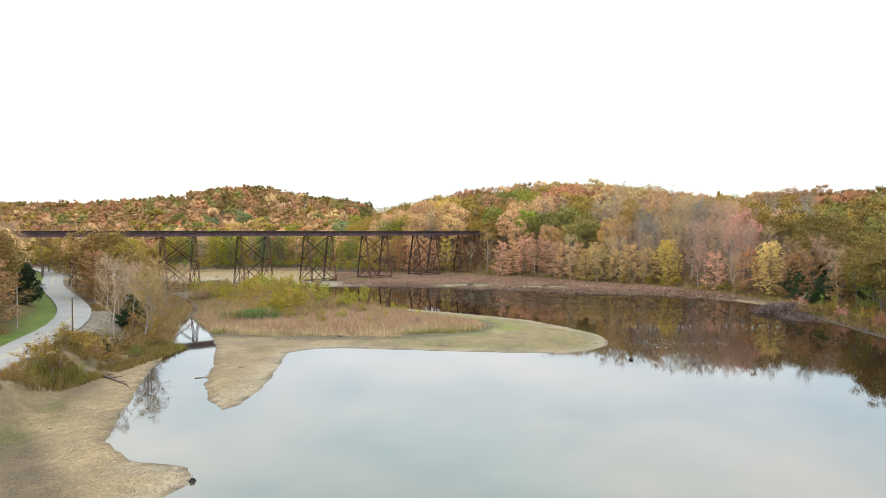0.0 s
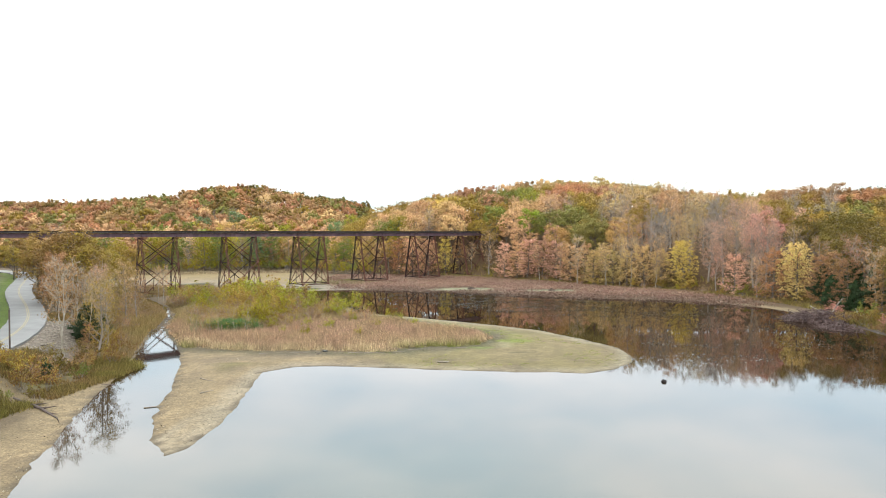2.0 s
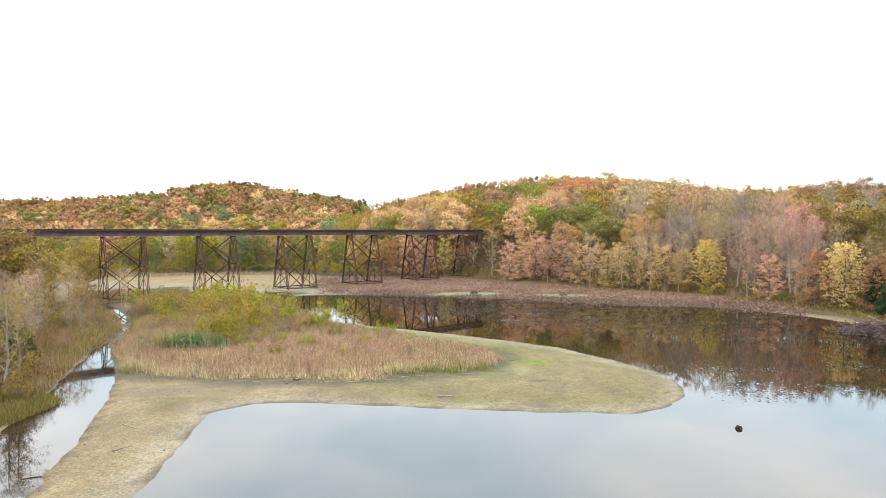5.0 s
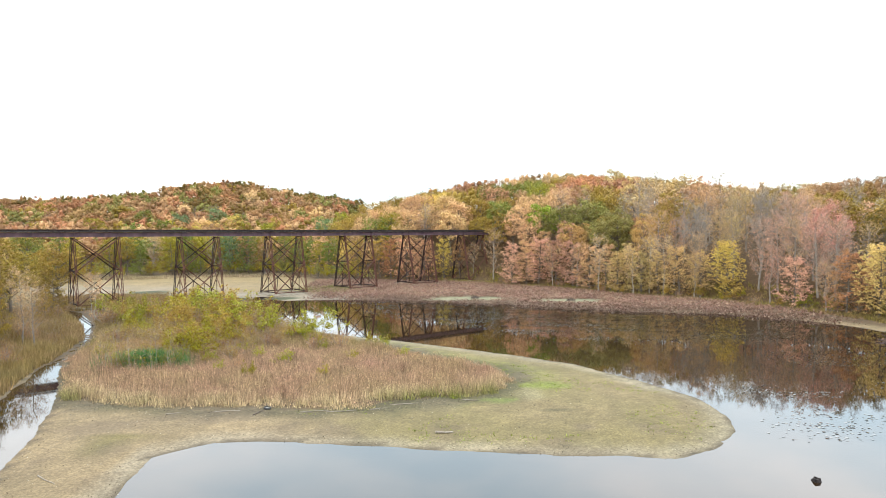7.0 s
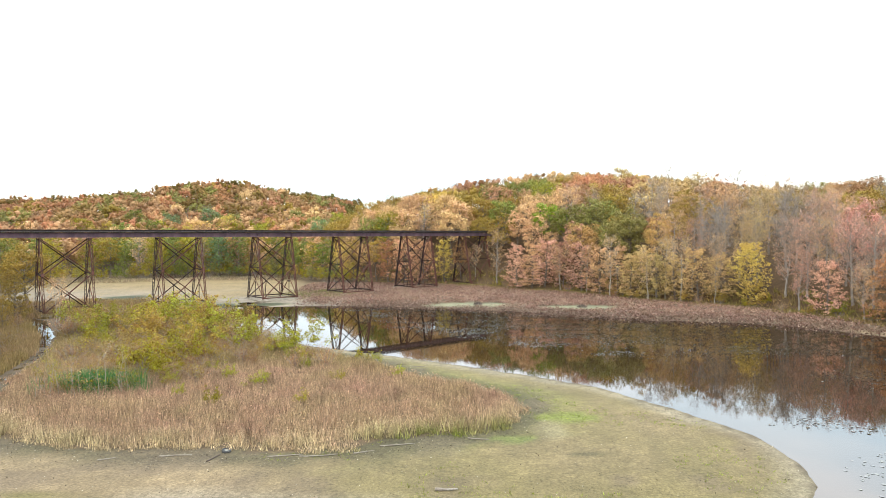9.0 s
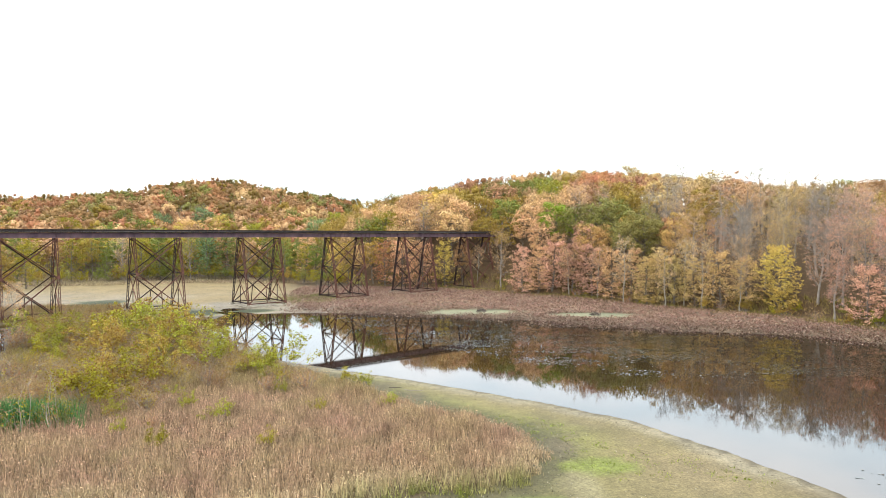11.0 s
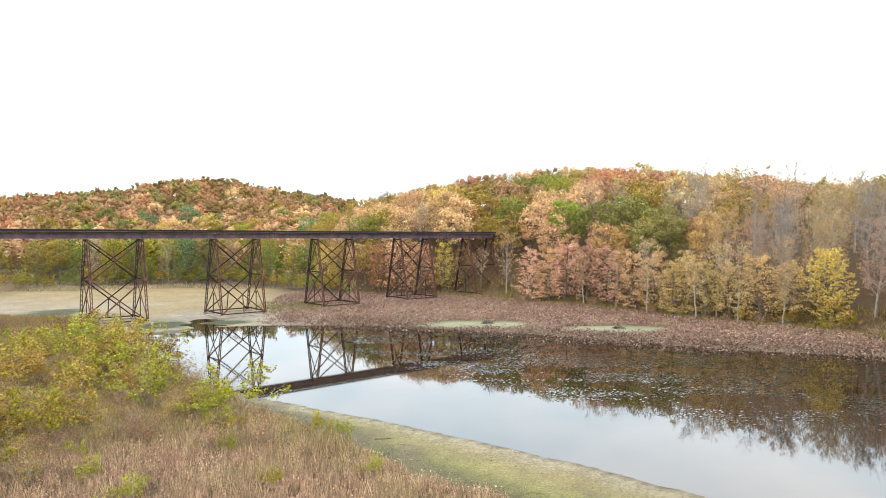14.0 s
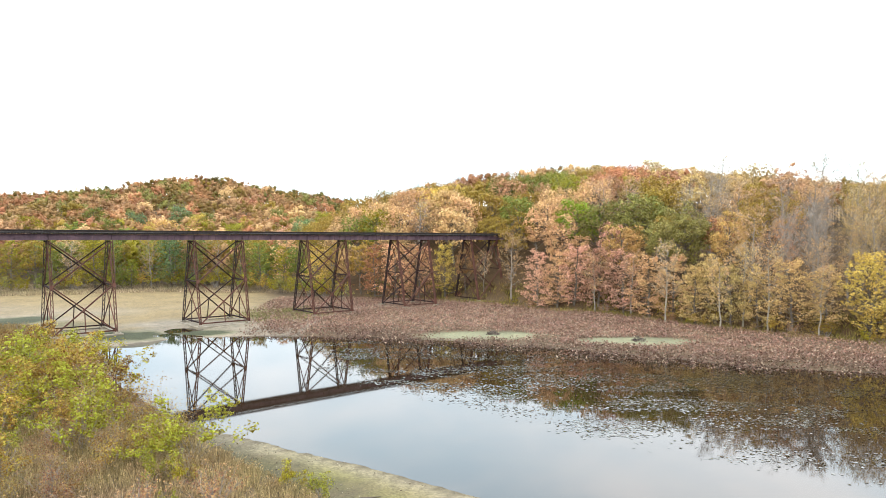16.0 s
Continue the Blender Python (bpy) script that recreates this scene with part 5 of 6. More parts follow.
def blend(a, b, t):
    t = np.clip(t, 0, 1)[:, None]
    return np.array([a]) * (1 - t) + np.array([b]) * t


# the reed bed of the peninsula
x, y = plants.uniform(-69, 11, 66000), plants.uniform(104, 196, 66000)
s = signed(REED_BED, x, y)
n1, n2 = rough(x, y, 9, 71), rough(x, y, 2.5, 72)
s = s + 1.5 * n2 + 0.8 * n1
keep = s > 0
x, y, s, n1, n2 = x[keep], y[keep], s[keep], n1[keep], n2[keep]
z, wet = land(x, y)[:2]
ok = (n2 + 0.4 * n1 > -0.75) & (wet > 0.5)
x, y, s, z, n1, n2 = x[ok], y[ok], s[ok], z[ok], n1[ok], n2[ok]
front = smooth(4.5, 1.0, s + 1.2 * n2) * smooth(124, 112, y)
back = smooth(128, 150, y + 6 * n1)
col = blend((0.325, 0.222, 0.145), (0.27, 0.205, 0.105), back + 0.45 * n1)
col = col * (1 - front[:, None]) + np.array([(0.40, 0.31, 0.19)]) * front[:, None]
col = col * (1 - 0.35 * smooth(0.2, 0.7, n2)[:, None])
green = (smooth(0.05, 0.4, n1 + 0.3 * n2) * smooth(2.6, 0.3, s) * smooth(118, 112, y))[:, None]
col = col * (1 - green) + np.array([(0.13, 0.15, 0.03)]) * green
high = (0.92 + 0.18 * front + 0.3 * n1 + 0.3 * n2) * smooth(-0.6, 1.6, s)
col = col * plants.uniform(0.66, 1.3, (len(x), 1))
high = np.maximum(high, 0.3) * plants.uniform(0.75, 1.2, len(x))
q, t = blades(x, y, z, high, 0.022, 7, col, plants, 0.24, 0.15)
# plumes: small ragged seed heads at the reeds' tops
m = plants.integers(0, len(x), 90000)
c = np.stack([x[m] + plants.normal(0, 0.24, len(m)), y[m] + plants.normal(0, 0.24, len(m)), z[m] + high[m] * plants.uniform(0.55, 1.18, len(m))], axis=1)
q = np.concatenate([q, leaves(c, 0.125, plants, 0.3, 0.55)])
t = np.concatenate([t, col[m] * plants.uniform(0.5, 1.25, (len(m), 1)) * np.array([[1.04, 0.97, 1.0]])])
reeds = part("reed_bed", mesh_from_faces("reed_bed", q, REED, t), None)
tagged(reeds, "dense bed of dry pinkish-brown reeds on the peninsula", "reeds", kind="stuff")

# green rushes inside it
gx, gy = plants.normal(-36.6, 1.9, 420), plants.normal(127.2, 1.0, 420)
q, t = blades(gx, gy, land(gx, gy)[0], np.full(420, 2.1), 0.035, 9, np.tile([(0.07, 0.14, 0.05)], (420, 1)), plants, 0.25, 0.2)
tagged(part("green_rushes", mesh_from_faces("green_rushes", q, REED, t), None), "clump of tall green rushes among dry reeds", "rushes", kind="stuff")

# marsh grass left of the inlet
x, y, s = sprinkle(LEFT_MARSH, 6.5, plants)
z, d, e, r, w = land(x, y)
ok = (d > 0.2) & (r > 5)
x, y, z, n1 = x[ok], y[ok], z[ok], rough(x[ok], y[ok], 5, 75)
col = blend((0.255, 0.175, 0.10), (0.20, 0.145, 0.06), 0.5 + 0.6 * n1)
q, t = blades(x, y, z, 1.2 + 0.4 * n1, 0.034, 7, col, plants)
tagged(part("marsh_grass", mesh_from_faces("marsh_grass", q, REED, t), None), "brown marsh grass along the narrow inlet", "grass", kind="stuff")

# grass strip behind the tan flat, and a tuft patch by a tower
xs, ys = plants.uniform(-150, -22, 9000), plants.uniform(262, 299, 9000)
keep = (ys > 287 + 4 * rough(xs, ys, 25, 77) - 0.45 * np.maximum(-80 - xs, 0)) & (signed(TREELINE, xs, ys) < 0)
x2, y2 = np.concatenate([plants.normal(-33, 4.5, 1100), plants.normal(-73, 5, 700)]), np.concatenate([plants.normal(238, 5, 1100), plants.normal(204, 4, 700)])
x, y = np.concatenate([xs[keep], x2]), np.concatenate([ys[keep], y2])
n1 = rough(x, y, 8, 78)
col = blend((0.34, 0.26, 0.18), (0.24, 0.19, 0.11), 0.5 + 0.7 * n1)
col[y < 255] = col[y < 255] * np.array([0.62, 0.72, 0.5])
q, t = blades(x, y, land(x, y)[0], 0.75 + 0.5 * n1 - 0.2 * (y < 255), 0.05, 7, col, plants, 0.45, 0.5)
tagged(part("dry_grass", mesh_from_faces("dry_grass", q, REED, t), None), "strip of dry tan grass behind the mud flat", "grass", kind="stuff")

# low brush and grass on the left bank and at the foot of the woods
LEFT_BANK = [(-38.5, 99), (-38.8, 92), (-39.8, 82), (-41.5, 66), (-43, 50), (-47, 46), (-52, 70), (-57, 84), (-63, 99), (-68, 108), (-74, 122), (-68, 132), (-58, 120), (-50, 108)]
x, y, s = sprinkle(LEFT_BANK, 20, plants)
z, d, e, r, w = land(x, y)
n1 = rough(x, y, 4, 79)
ok = (r > 3.3) & (n1 > -0.35) & ~w & (signed(RIPRAP, x, y) < -0.3)
col = blend((0.175, 0.115, 0.055), (0.125, 0.115, 0.03), 0.35 + 0.8 * n1)
q1, t1 = blades(x[ok], y[ok], z[ok], 0.65 + 0.5 * n1[ok], 0.03, 6, col[ok], plants, 0.35, 0.2)
ex, ey = plants.uniform(-20, 100, 60000), plants.uniform(95, 285, 60000)
ee = signed(TREELINE, ex, ey)
ok = (ee > np.where(ey < 152, -9, -4.5)) & (ee < 5)
ex, ey, ee = ex[ok], ey[ok], ee[ok]
ez, ed = land(ex, ey)[:2]
ok = (ed > 3.0) | ((ed > 1.0) & (ey < 152))
ex, ey, ez = ex[ok], ey[ok], ez[ok]
n1 = rough(ex, ey, 6, 80)
col = blend((0.20, 0.13, 0.07), (0.16, 0.14, 0.04), 0.5 + 0.8 * n1)
q2, t2 = blades(ex, ey, ez, 0.85 + 0.5 * n1, 0.05, 5, col, plants, 0.4, 0.35)
under = part("bank_brush", mesh_from_faces("bank_brush", np.concatenate([q1, q2]), REED, np.concatenate([t1, t2])), None)
tagged(under, "brown and green low brush along the banks", "brush", kind="stuff")

# thin green tufts on the spit
x, y = plants.uniform(-14, 24, 2600), plants.uniform(98, 140, 2600)
sd = signed(REED_BED, x, y)
dd = land(x, y)[1]
n1 = rough(x, y, 7, 41)
ok = (sd < 0) & (dd > 1.5) & (n1 + 0.25 * smooth(-5, 0, sd) > 0.28)
x, y = x[ok], y[ok]
q, t = blades(x, y, land(x, y)[0], np.full(len(x), 0.16), 0.03, 6, np.tile([(0.15, 0.17, 0.035)], (len(x), 1)), plants, 0.6, 0.15)
tagged(part("spit_grass", mesh_from_faces("spit_grass", q, REED, t), None), "thin green tufts on the drying mud", "grass", kind="stuff")


# withered lotus in the shallows below the hill
x, y = plants.uniform(-42, 82, 420000), plants.uniform(165, 272, 420000)
z, d, e = land(x, y)[:3]
n1, n2 = rough(x, y, 6, 81), rough(x, y, 1.6, 82)
dens = smooth(-8, 5, d + 4 * n1) * smooth(-1.0, -4.0, e) * smooth(-36, -27, x + 0.2 * (y - 212)) * smooth(84, 66, x - 0.3 * (y - 180))
for cx, cy, rx, ry in ((6.5, 211, 10, 3.8), (31, 205.5, 9, 3.6)):
    dens = dens * smooth(0.45, 2.1, ((x - cx) / rx) ** 2 + ((y - cy) / ry) ** 2 + 0.4 * n2)
ok = plants.uniform(size=len(x)) < dens * (0.35 + 0.75 * smooth(-0.5, 0.4, n2 + n1))
x, y, z, d, n1 = x[ok], y[ok], np.maximum(z[ok], 0), d[ok], n1[ok]
hgt = plants.uniform(0.02, 0.55, len(x)) * smooth(-14, 2, d)
c = np.stack([x, y, z + 0.03 + hgt], axis=1)
q = leaves(c, 0.235, plants, 1.3, 0.9)
col = blend((0.20, 0.122, 0.09), (0.15, 0.09, 0.066), 0.5 + n1) * (0.6 + 0.5 * smooth(-4, 15, d)[:, None]) * plants.uniform(0.6, 1.35, (len(x), 1))
pale = plants.uniform(size=len(x)) < 0.10
col[pale] = np.array([0.27, 0.20, 0.15])
stalk = plants.uniform(size=len(x)) < 0.025
sx = np.concatenate([c[stalk] - np.array([0, 0, 0.8]), c[stalk], np.full((stalk.sum(), 1), 0.014), np.full((stalk.sum(), 1), 0.01)], axis=1)
sq = tubes(sx, 3)
tagged(part("lotus_stalks", mesh_from_faces("lotus_stalks", sq, PADS, np.tile([(0.13, 0.075, 0.05)], (len(sq), 1))), None), "thin brown stalks of withered lotus", "lotus", kind="stuff")
tagged(part("lotus_field", mesh_from_faces("lotus_field", q, PADS, col), None),
       "withered pink-brown lotus leaves standing in shallow water", "lotus", kind="stuff")

# floating pads and drowned stems in the bay, thinning out into the open lake
PAD_WATER = [(-16, 184), (-10, 176), (-3, 169), (4, 162), (11, 155), (20, 149), (38, 146), (60, 148), (68, 160), (68, 178), (54, 186), (40, 191), (20, 202), (0, 209), (-14, 210), (-24, 205), (-18, 190)]
x, y = plants.uniform(-24, 70, 300000), plants.uniform(84, 212, 300000)
d = land(x, y)[1]
n1, n2, n3 = rough(x, y, 11, 91), rough(x * 0.35, y, 2.2, 92), rough(x * 0.3, y, 5, 93)
bay = signed(PAD_WATER, x, y) + 1.5 * n3
dens = smooth(-1.0, 5, bay) * (0.06 + 0.94 * smooth(-0.15, 0.5, n2 + 0.5 * n1)) * 0.75
scum = smooth(0.2, 0.6, n3 + 0.4 * n2) * smooth(26, 34, x) * smooth(72, 60, x) * smooth(88, 100, y) * smooth(150, 138, y) * 0.16
ok = (d < -0.6) & (plants.uniform(size=len(x)) < np.maximum(dens, scum))
x, y = x[ok], y[ok]
n = len(x)
rad = plants.uniform(0.06, 0.17, n)
ang = plants.uniform(0, 6.28, n)
ring = []
for i in range(6):
    a = ang + i * math.pi / 3
    ring.append(np.stack([x + rad * np.cos(a), y + rad * np.sin(a), np.full(n, 0.012) + plants.uniform(0, 0.02, n)], axis=1))
hexes = np.stack(ring, axis=1)
col = blend((0.030, 0.031, 0.016), (0.018, 0.012, 0.008), plants.uniform(size=n)) * plants.uniform(0.6, 1.3, (n, 1))
tagged(part("floating_pads", mesh_from_faces("floating_pads", hexes, FLOATERS, col), None), "small floating leaves scattered on dark water", "lily pads", kind="stuff")


# ---------------------------------------------------------------- shrubs
def shrub_meshes(kind, variant):
    key = ("shrub", kind, variant)
    if key not in BANK:
        rng = np.random.default_rng(900 + variant + 31 * len(kind))
        stems, h, per, reach, size, bark = {"leafy_shrub": (13, 3.2, 15, 0.36, 0.165, TWIG), "thin_shrub": (22, 2.8, 3, 0.42, 0.11, TWIG),
                                            "sapling": (2, 4.6, 5, 0.4, 0.16, PALE)}[kind]
        segs, tips = [], []
        for i in range(stems):
            az, out = rng.uniform(0, 6.28), rng.uniform(0.1, 1.0) if kind != "sapling" else rng.uniform(0, 0.12)
            p, r = np.array([rng.normal(0, 0.15), rng.normal(0, 0.15), -0.15]), (0.045 if kind == "sapling" else 0.026)
            d = np.array([math.cos(az) * out, math.sin(az) * out, 1.0])
            length = h * rng.uniform(0.6, 1.1)
            for j in range(4):
                q = p + d / np.linalg.norm(d) * length / 4
                segs.append((*p, *q, r, r * 0.72))
                r *= 0.72
                if j > 0:
                    for _ in range(3 if kind != "thin_shrub" else 5):
                        g = d + rng.normal(0, 0.5, 3)
                        g /= np.linalg.norm(g)
                        s1 = q + g * length * rng.uniform(0.1, 0.26)
                        segs.append((*q, *s1, r * 0.6, 0.004))
                        tips.append(s1)
                d = d + rng.normal(0, 0.16, 3)
                p = q
            tips.append(p)
        tips = np.array(tips)
        if kind == "leafy_shrub":
            # leaves sit on the upper and outer twigs; the stems below are bare
            tips = tips[tips[:, 2] + 0.35 * np.hypot(tips[:, 0], tips[:, 1]) > 0.52 * h]
        wood = mesh_from_faces(kind + "_stems", ribbons(np.array(segs)), bark)
        crown = mesh_from_faces(kind + "_leaves", clothe(rng, tips, per, reach, size, 0.85), LEAF_SHRUB)
        BANK[key] = (wood, crown)
    return BANK[key]


SHRUB_LABELS = {"leafy_shrub": "bushy {} shrub growing on the lake shore", "thin_shrub": "thin bare-stemmed shrub with sparse {} leaves", "sapling": "slim pale-stemmed sapling with few {} leaves"}
shrub_rng = np.random.default_rng(4)


def shrub(kind, colour, x, y, h):
    if off_line(ROAD, np.array([x]), np.array([y]))[0][0] < 3.9 or signed(RIPRAP, np.array([x]), np.array([y]))[0] > -0.3:
        return
    variant = int(shrub_rng.integers(0, 3))
    wood, crown = shrub_meshes(kind, variant)
    s = h / (4.6 if kind == "sapling" else 3.0)
    place = Matrix.LocRotScale((x, y, ground_z(x, y)), Euler((0, 0, shrub_rng.uniform(0, 6.28))), (s * shrub_rng.uniform(0.9, 1.25), s * shrub_rng.uniform(0.9, 1.25), s))
    t = thing(kind, SHRUB_LABELS[kind].format(COLOUR_NAMES[colour]), "shrub" if kind != "sapling" else "sapling", place, "shore shrubs")
    tagged(part("stem_tangle", wood, None, t), kind="stuff")
    c = tagged(part("foliage", crown, None, t), kind="stuff")
    j = shrub_rng.uniform(0.74, 1.14) * (0.62 if colour in (TAN, PINK) else 1)
    c.color = (colour[0] * j, colour[1] * j, colour[2] * j, 1)


for x, y, h in [(-19.2, 148.6, 4.4), (-21.4, 146.5, 3.4), (-36.5, 162, 5.2), (-33.5, 162, 4.6), (-30.5, 160, 3.2), (-40, 165, 6.1), (-44.5, 167, 5.7), (-35.5, 171, 5.1), (-47.5, 172, 5.4), (-41, 174, 5.1),
                (-51, 176, 4.8), (-45, 182, 4.3), (-38.5, 157.5, 4.3), (-44, 158.5, 4.5), (-50, 165, 5.1), (-49.5, 186, 3.7), (-55, 185, 4.3)]:
    shrub("leafy_shrub", LIME if x > -22 else (YGREEN, LIME, OLIVE, LIME, UMBER)[int(shrub_rng.integers(0, 5))], x, y, 0.88 * h)
made = 0
while made < 84:
    x, y = shrub_rng.uniform(-62, -15), shrub_rng.uniform(131, 191)
    if signed(REED_BED, np.array([x]), np.array([y]))[0] < 0.8 or (y < 146 and x > -27) or shrub_rng.uniform() > (y - 120) / 40:
        continue
    made += 1
    shrub("thin_shrub" if made % 4 else "leafy_shrub", (UMBER, UMBER, BROWN, BROWN, OLIVE)[int(shrub_rng.integers(0, 5))] if made % 4 else (LIME, YGREEN, OLIVE)[made // 4 % 3], x, y, shrub_rng.uniform(2.2, 4.4))
made = 0
while made < 40:
    x, y = shrub_rng.uniform(-42, -14), shrub_rng.uniform(138, 160)
    if signed(REED_BED, np.array([x]), np.array([y]))[0] < 0.6:
        continue
    made += 1
    shrub("thin_shrub" if made % 4 else "leafy_shrub", (UMBER, OLIVE, BROWN, BROWN, UMBER)[made % 5] if made % 4 else (LIME, OLIVE)[made // 4 % 2], x, y, shrub_rng.uniform(1.5, 3.0))
made = 0
while made < 46:
    x, y = shrub_rng.uniform(-58, -24), shrub_rng.uniform(125, 152)
    if signed(REED_BED, np.array([x]), np.array([y]))[0] < 1.5:
        continue
    made += 1
    shrub("thin_shrub", (BROWN, OLIVE, BROWN, YGREEN, UMBER)[made % 5], x, y, shrub_rng.uniform(1.5, 2.8))
for x, y, h in [(-54, 161, 3.4), (-55.5, 170, 3.2), (-51, 155, 2.8), (-63, 176, 3.2), (-58, 165, 3.0), (-48, 152, 2.4)]:
    shrub("leafy_shrub", LIME, x, y, h)
for x, y in [(-43.5, 145.5), (-41, 142), (-38, 138), (-34.5, 132.5), (-39, 134)]:
    shrub("thin_shrub", OLIVE, x, y, shrub_rng.uniform(2.2, 3.0))
for x, y in [(-28, 137), (-17, 138), (-12, 131), (-20, 128), (-8.5, 141.5), (-11, 143), (-24.5, 132), (-30, 129.5), (-14, 121), (-22.5, 120.5), (-5.5, 133), (-27, 124), (-33, 134), (-18.5, 143.5)]:
    shrub("leafy_shrub", LIME if shrub_rng.uniform() < 0.6 else YGREEN, x, y, shrub_rng.uniform(1.1, 1.8))
for i in range(13):
    shrub("sapling", YGREEN if i % 3 else TAN, -41.5 + 0.75 * i + shrub_rng.normal(0, 0.4), 124.8 + shrub_rng.normal(0, 0.8), shrub_rng.uniform(3.4, 5.2))
for x, y, h, c in [(-43, 72, 2.2, MOSS), (-45, 68, 2.0, UMBER), (-41.5, 66, 1.8, MOSS), (-47, 78, 2.4, MOSS), (-42.5, 84, 2.4, UMBER), (-45, 91, 2.6, MOSS), (-42, 90, 1.6, GREEN), (-44, 95, 2.0, UMBER), (-48.5, 95, 2.2, MOSS),
                   (-45.5, 62.5, 1.8, MOSS), (-47, 71, 2.2, UMBER), (-41, 80, 1.6, MOSS), (-43, 99, 2.2, UMBER), (-46.5, 101, 2.4, MOSS), (-49.5, 87, 2.0, MOSS), (-51.5, 83, 1.4, UMBER), (-45, 106, 2.4, UMBER), (-48, 112, 2.6, BROWN),
                   (-45.5, 79, 2.6, MOSS), (-46, 75, 2.4, UMBER), (-44.5, 71.5, 2.4, OLIVE), (-43.5, 67, 2.0, BROWN), (-47.8, 83.5, 2.6, OLIVE), (-44.5, 83, 2.2, UMBER), (-46.5, 86, 2.6, OLIVE), (-43.5, 75, 1.8, BROWN), (-42, 62, 2.0, UMBER), (-43, 57, 2.0, BROWN), (-46, 88, 2.6, BROWN), (-47.5, 92, 2.4, TAN), (-46, 97, 2.2, BROWN),
                   (-49, 103, 2.2, TAN), (-46, 104, 1.8, OLIVE), (-48, 108, 2.6, OLIVE), (-50.5, 113, 2.6, OLIVE), (-43.5, 79, 0.9, GREEN), (-53, 83, 1.6, OLIVE), (-52.5, 98, 2.0, TAN), (-56, 106, 1.8, TAN),
                   (-44.8, 62, 1.5, BROWN), (-47.5, 60, 2.0, BROWN), (-49.5, 66, 2.4, TAN), (-50, 71, 2.6, PINK), (-52.5, 74, 1.4, OLIVE)]:
    shrub("leafy_shrub" if c in (OLIVE, GREEN, UMBER, MOSS) else "thin_shrub", c, x, y, h)
made = 0
while made < 30:
    x, y = shrub_rng.uniform(-92, -46), shrub_rng.uniform(112, 210)
    if signed(LEFT_MARSH, np.array([x]), np.array([y]))[0] < 1.5 or ground_z(x, y) < 0.1:
        continue
    made += 1
    shrub("thin_shrub", (TAN, BROWN, UMBER)[made % 3], x, y, shrub_rng.uniform(1.5, 3.2))
for i in range(60):
    k = int(shrub_rng.integers(0, 12))
    (ax, ay), (bx, by) = TREELINE[k], TREELINE[k + 1]
    f, o = shrub_rng.uniform(), shrub_rng.uniform(-2.5, 2)
    shrub("leafy_shrub" if i % 2 else "thin_shrub", (BROWN, OLIVE, TAN, OLIVE, RUSTY, YGREEN)[i % 6], ax + (bx - ax) * f - o, ay + (by - ay) * f - o, shrub_rng.uniform(1.2, 2.6))
for k in range(30):
    # leafy bushes at the foot of the woods behind the mud flat
    x = -132 + 3.7 * k + shrub_rng.uniform(-1.4, 1.4)
    y = 296 - 0.011 * (x + 78) ** 2 + shrub_rng.uniform(-1.5, 1.5)
    shrub("leafy_shrub", (YGREEN, GREEN, OLIVE, YGREEN, DEEP)[k % 5], x, min(y, 297), shrub_rng.uniform(3.0, 5.5))
for x, y, h, c in [(74.5, 139, 2.0, UMBER), (76, 133, 2.2, MOSS), (74, 127, 1.8, BROWN), (75.5, 121, 2.2, MOSS), (73.5, 116, 1.8, UMBER), (74.5, 110, 2.2, BROWN), (75, 104, 2.4, MOSS), (77, 136, 2.6, UMBER), (76, 115, 2.6, RUSTY), (77, 99, 2.4, UMBER),
                   (78, 188, 2.6, LIME), (80, 150, 2.4, RED), (79.5, 138, 2.2, OLIVE), (78, 130, 2.4, RED), (79, 124, 2.6, OLIVE), (77.5, 117, 2.4, PINK), (81, 141, 3.0, GREEN)]:
    shrub("leafy_shrub", c, x, y, h)

# ---------------------------------------------------------------- loose things
bits = np.random.default_rng(19)


def limb_mesh(rng, length, radius, forks=3, bend=0.08, sides=7, mat=DEADWOOD, name="log"):
    """A lying branch along x with a few forks."""
    segs, p, r = [], np.array([-length / 2, 0, radius * 0.7]), radius
    d = np.array([1.0, 0, 0])
    for i in range(6):
        q = p + d * length / 6
        segs.append((*p, *q, r, r * 0.88))
        r *= 0.88
        if i > 1 and forks:
            forks -= 1
            g = d + np.array([0.2, rng.normal(0, 0.8), abs(rng.normal(0, 0.4))])
            g /= np.linalg.norm(g)
            segs.append((*q, *(q + g * length * rng.uniform(0.12, 0.25)), r * 0.6, r * 0.2))
        d = d + rng.normal(0, bend, 3) * np.array([0, 1, 0.3])
        d /= np.linalg.norm(d)
        p = q
    me = mesh_from_faces(name, tubes(np.array(segs), sides), mat)
    bm = bmesh.new()
    bm.from_mesh(me)
    bmesh.ops.remove_doubles(bm, verts=bm.verts, dist=radius * 0.45)
    bmesh.ops.holes_fill(bm, edges=bm.edges)
    bm.to_mesh(me)
    bm.free()
    return me


def lying(name, label, category, x, y, length, radius, turn, mat=DEADWOOD, forks=3, z=None, group=""):
    ob = part(name, limb_mesh(bits, length, radius, forks, mat=mat), None)
    ob.matrix_basis = pose(x, y, ground_z(x, y) if z is None else z, 0, 0, turn)
    return tagged(ob, label, category, group)


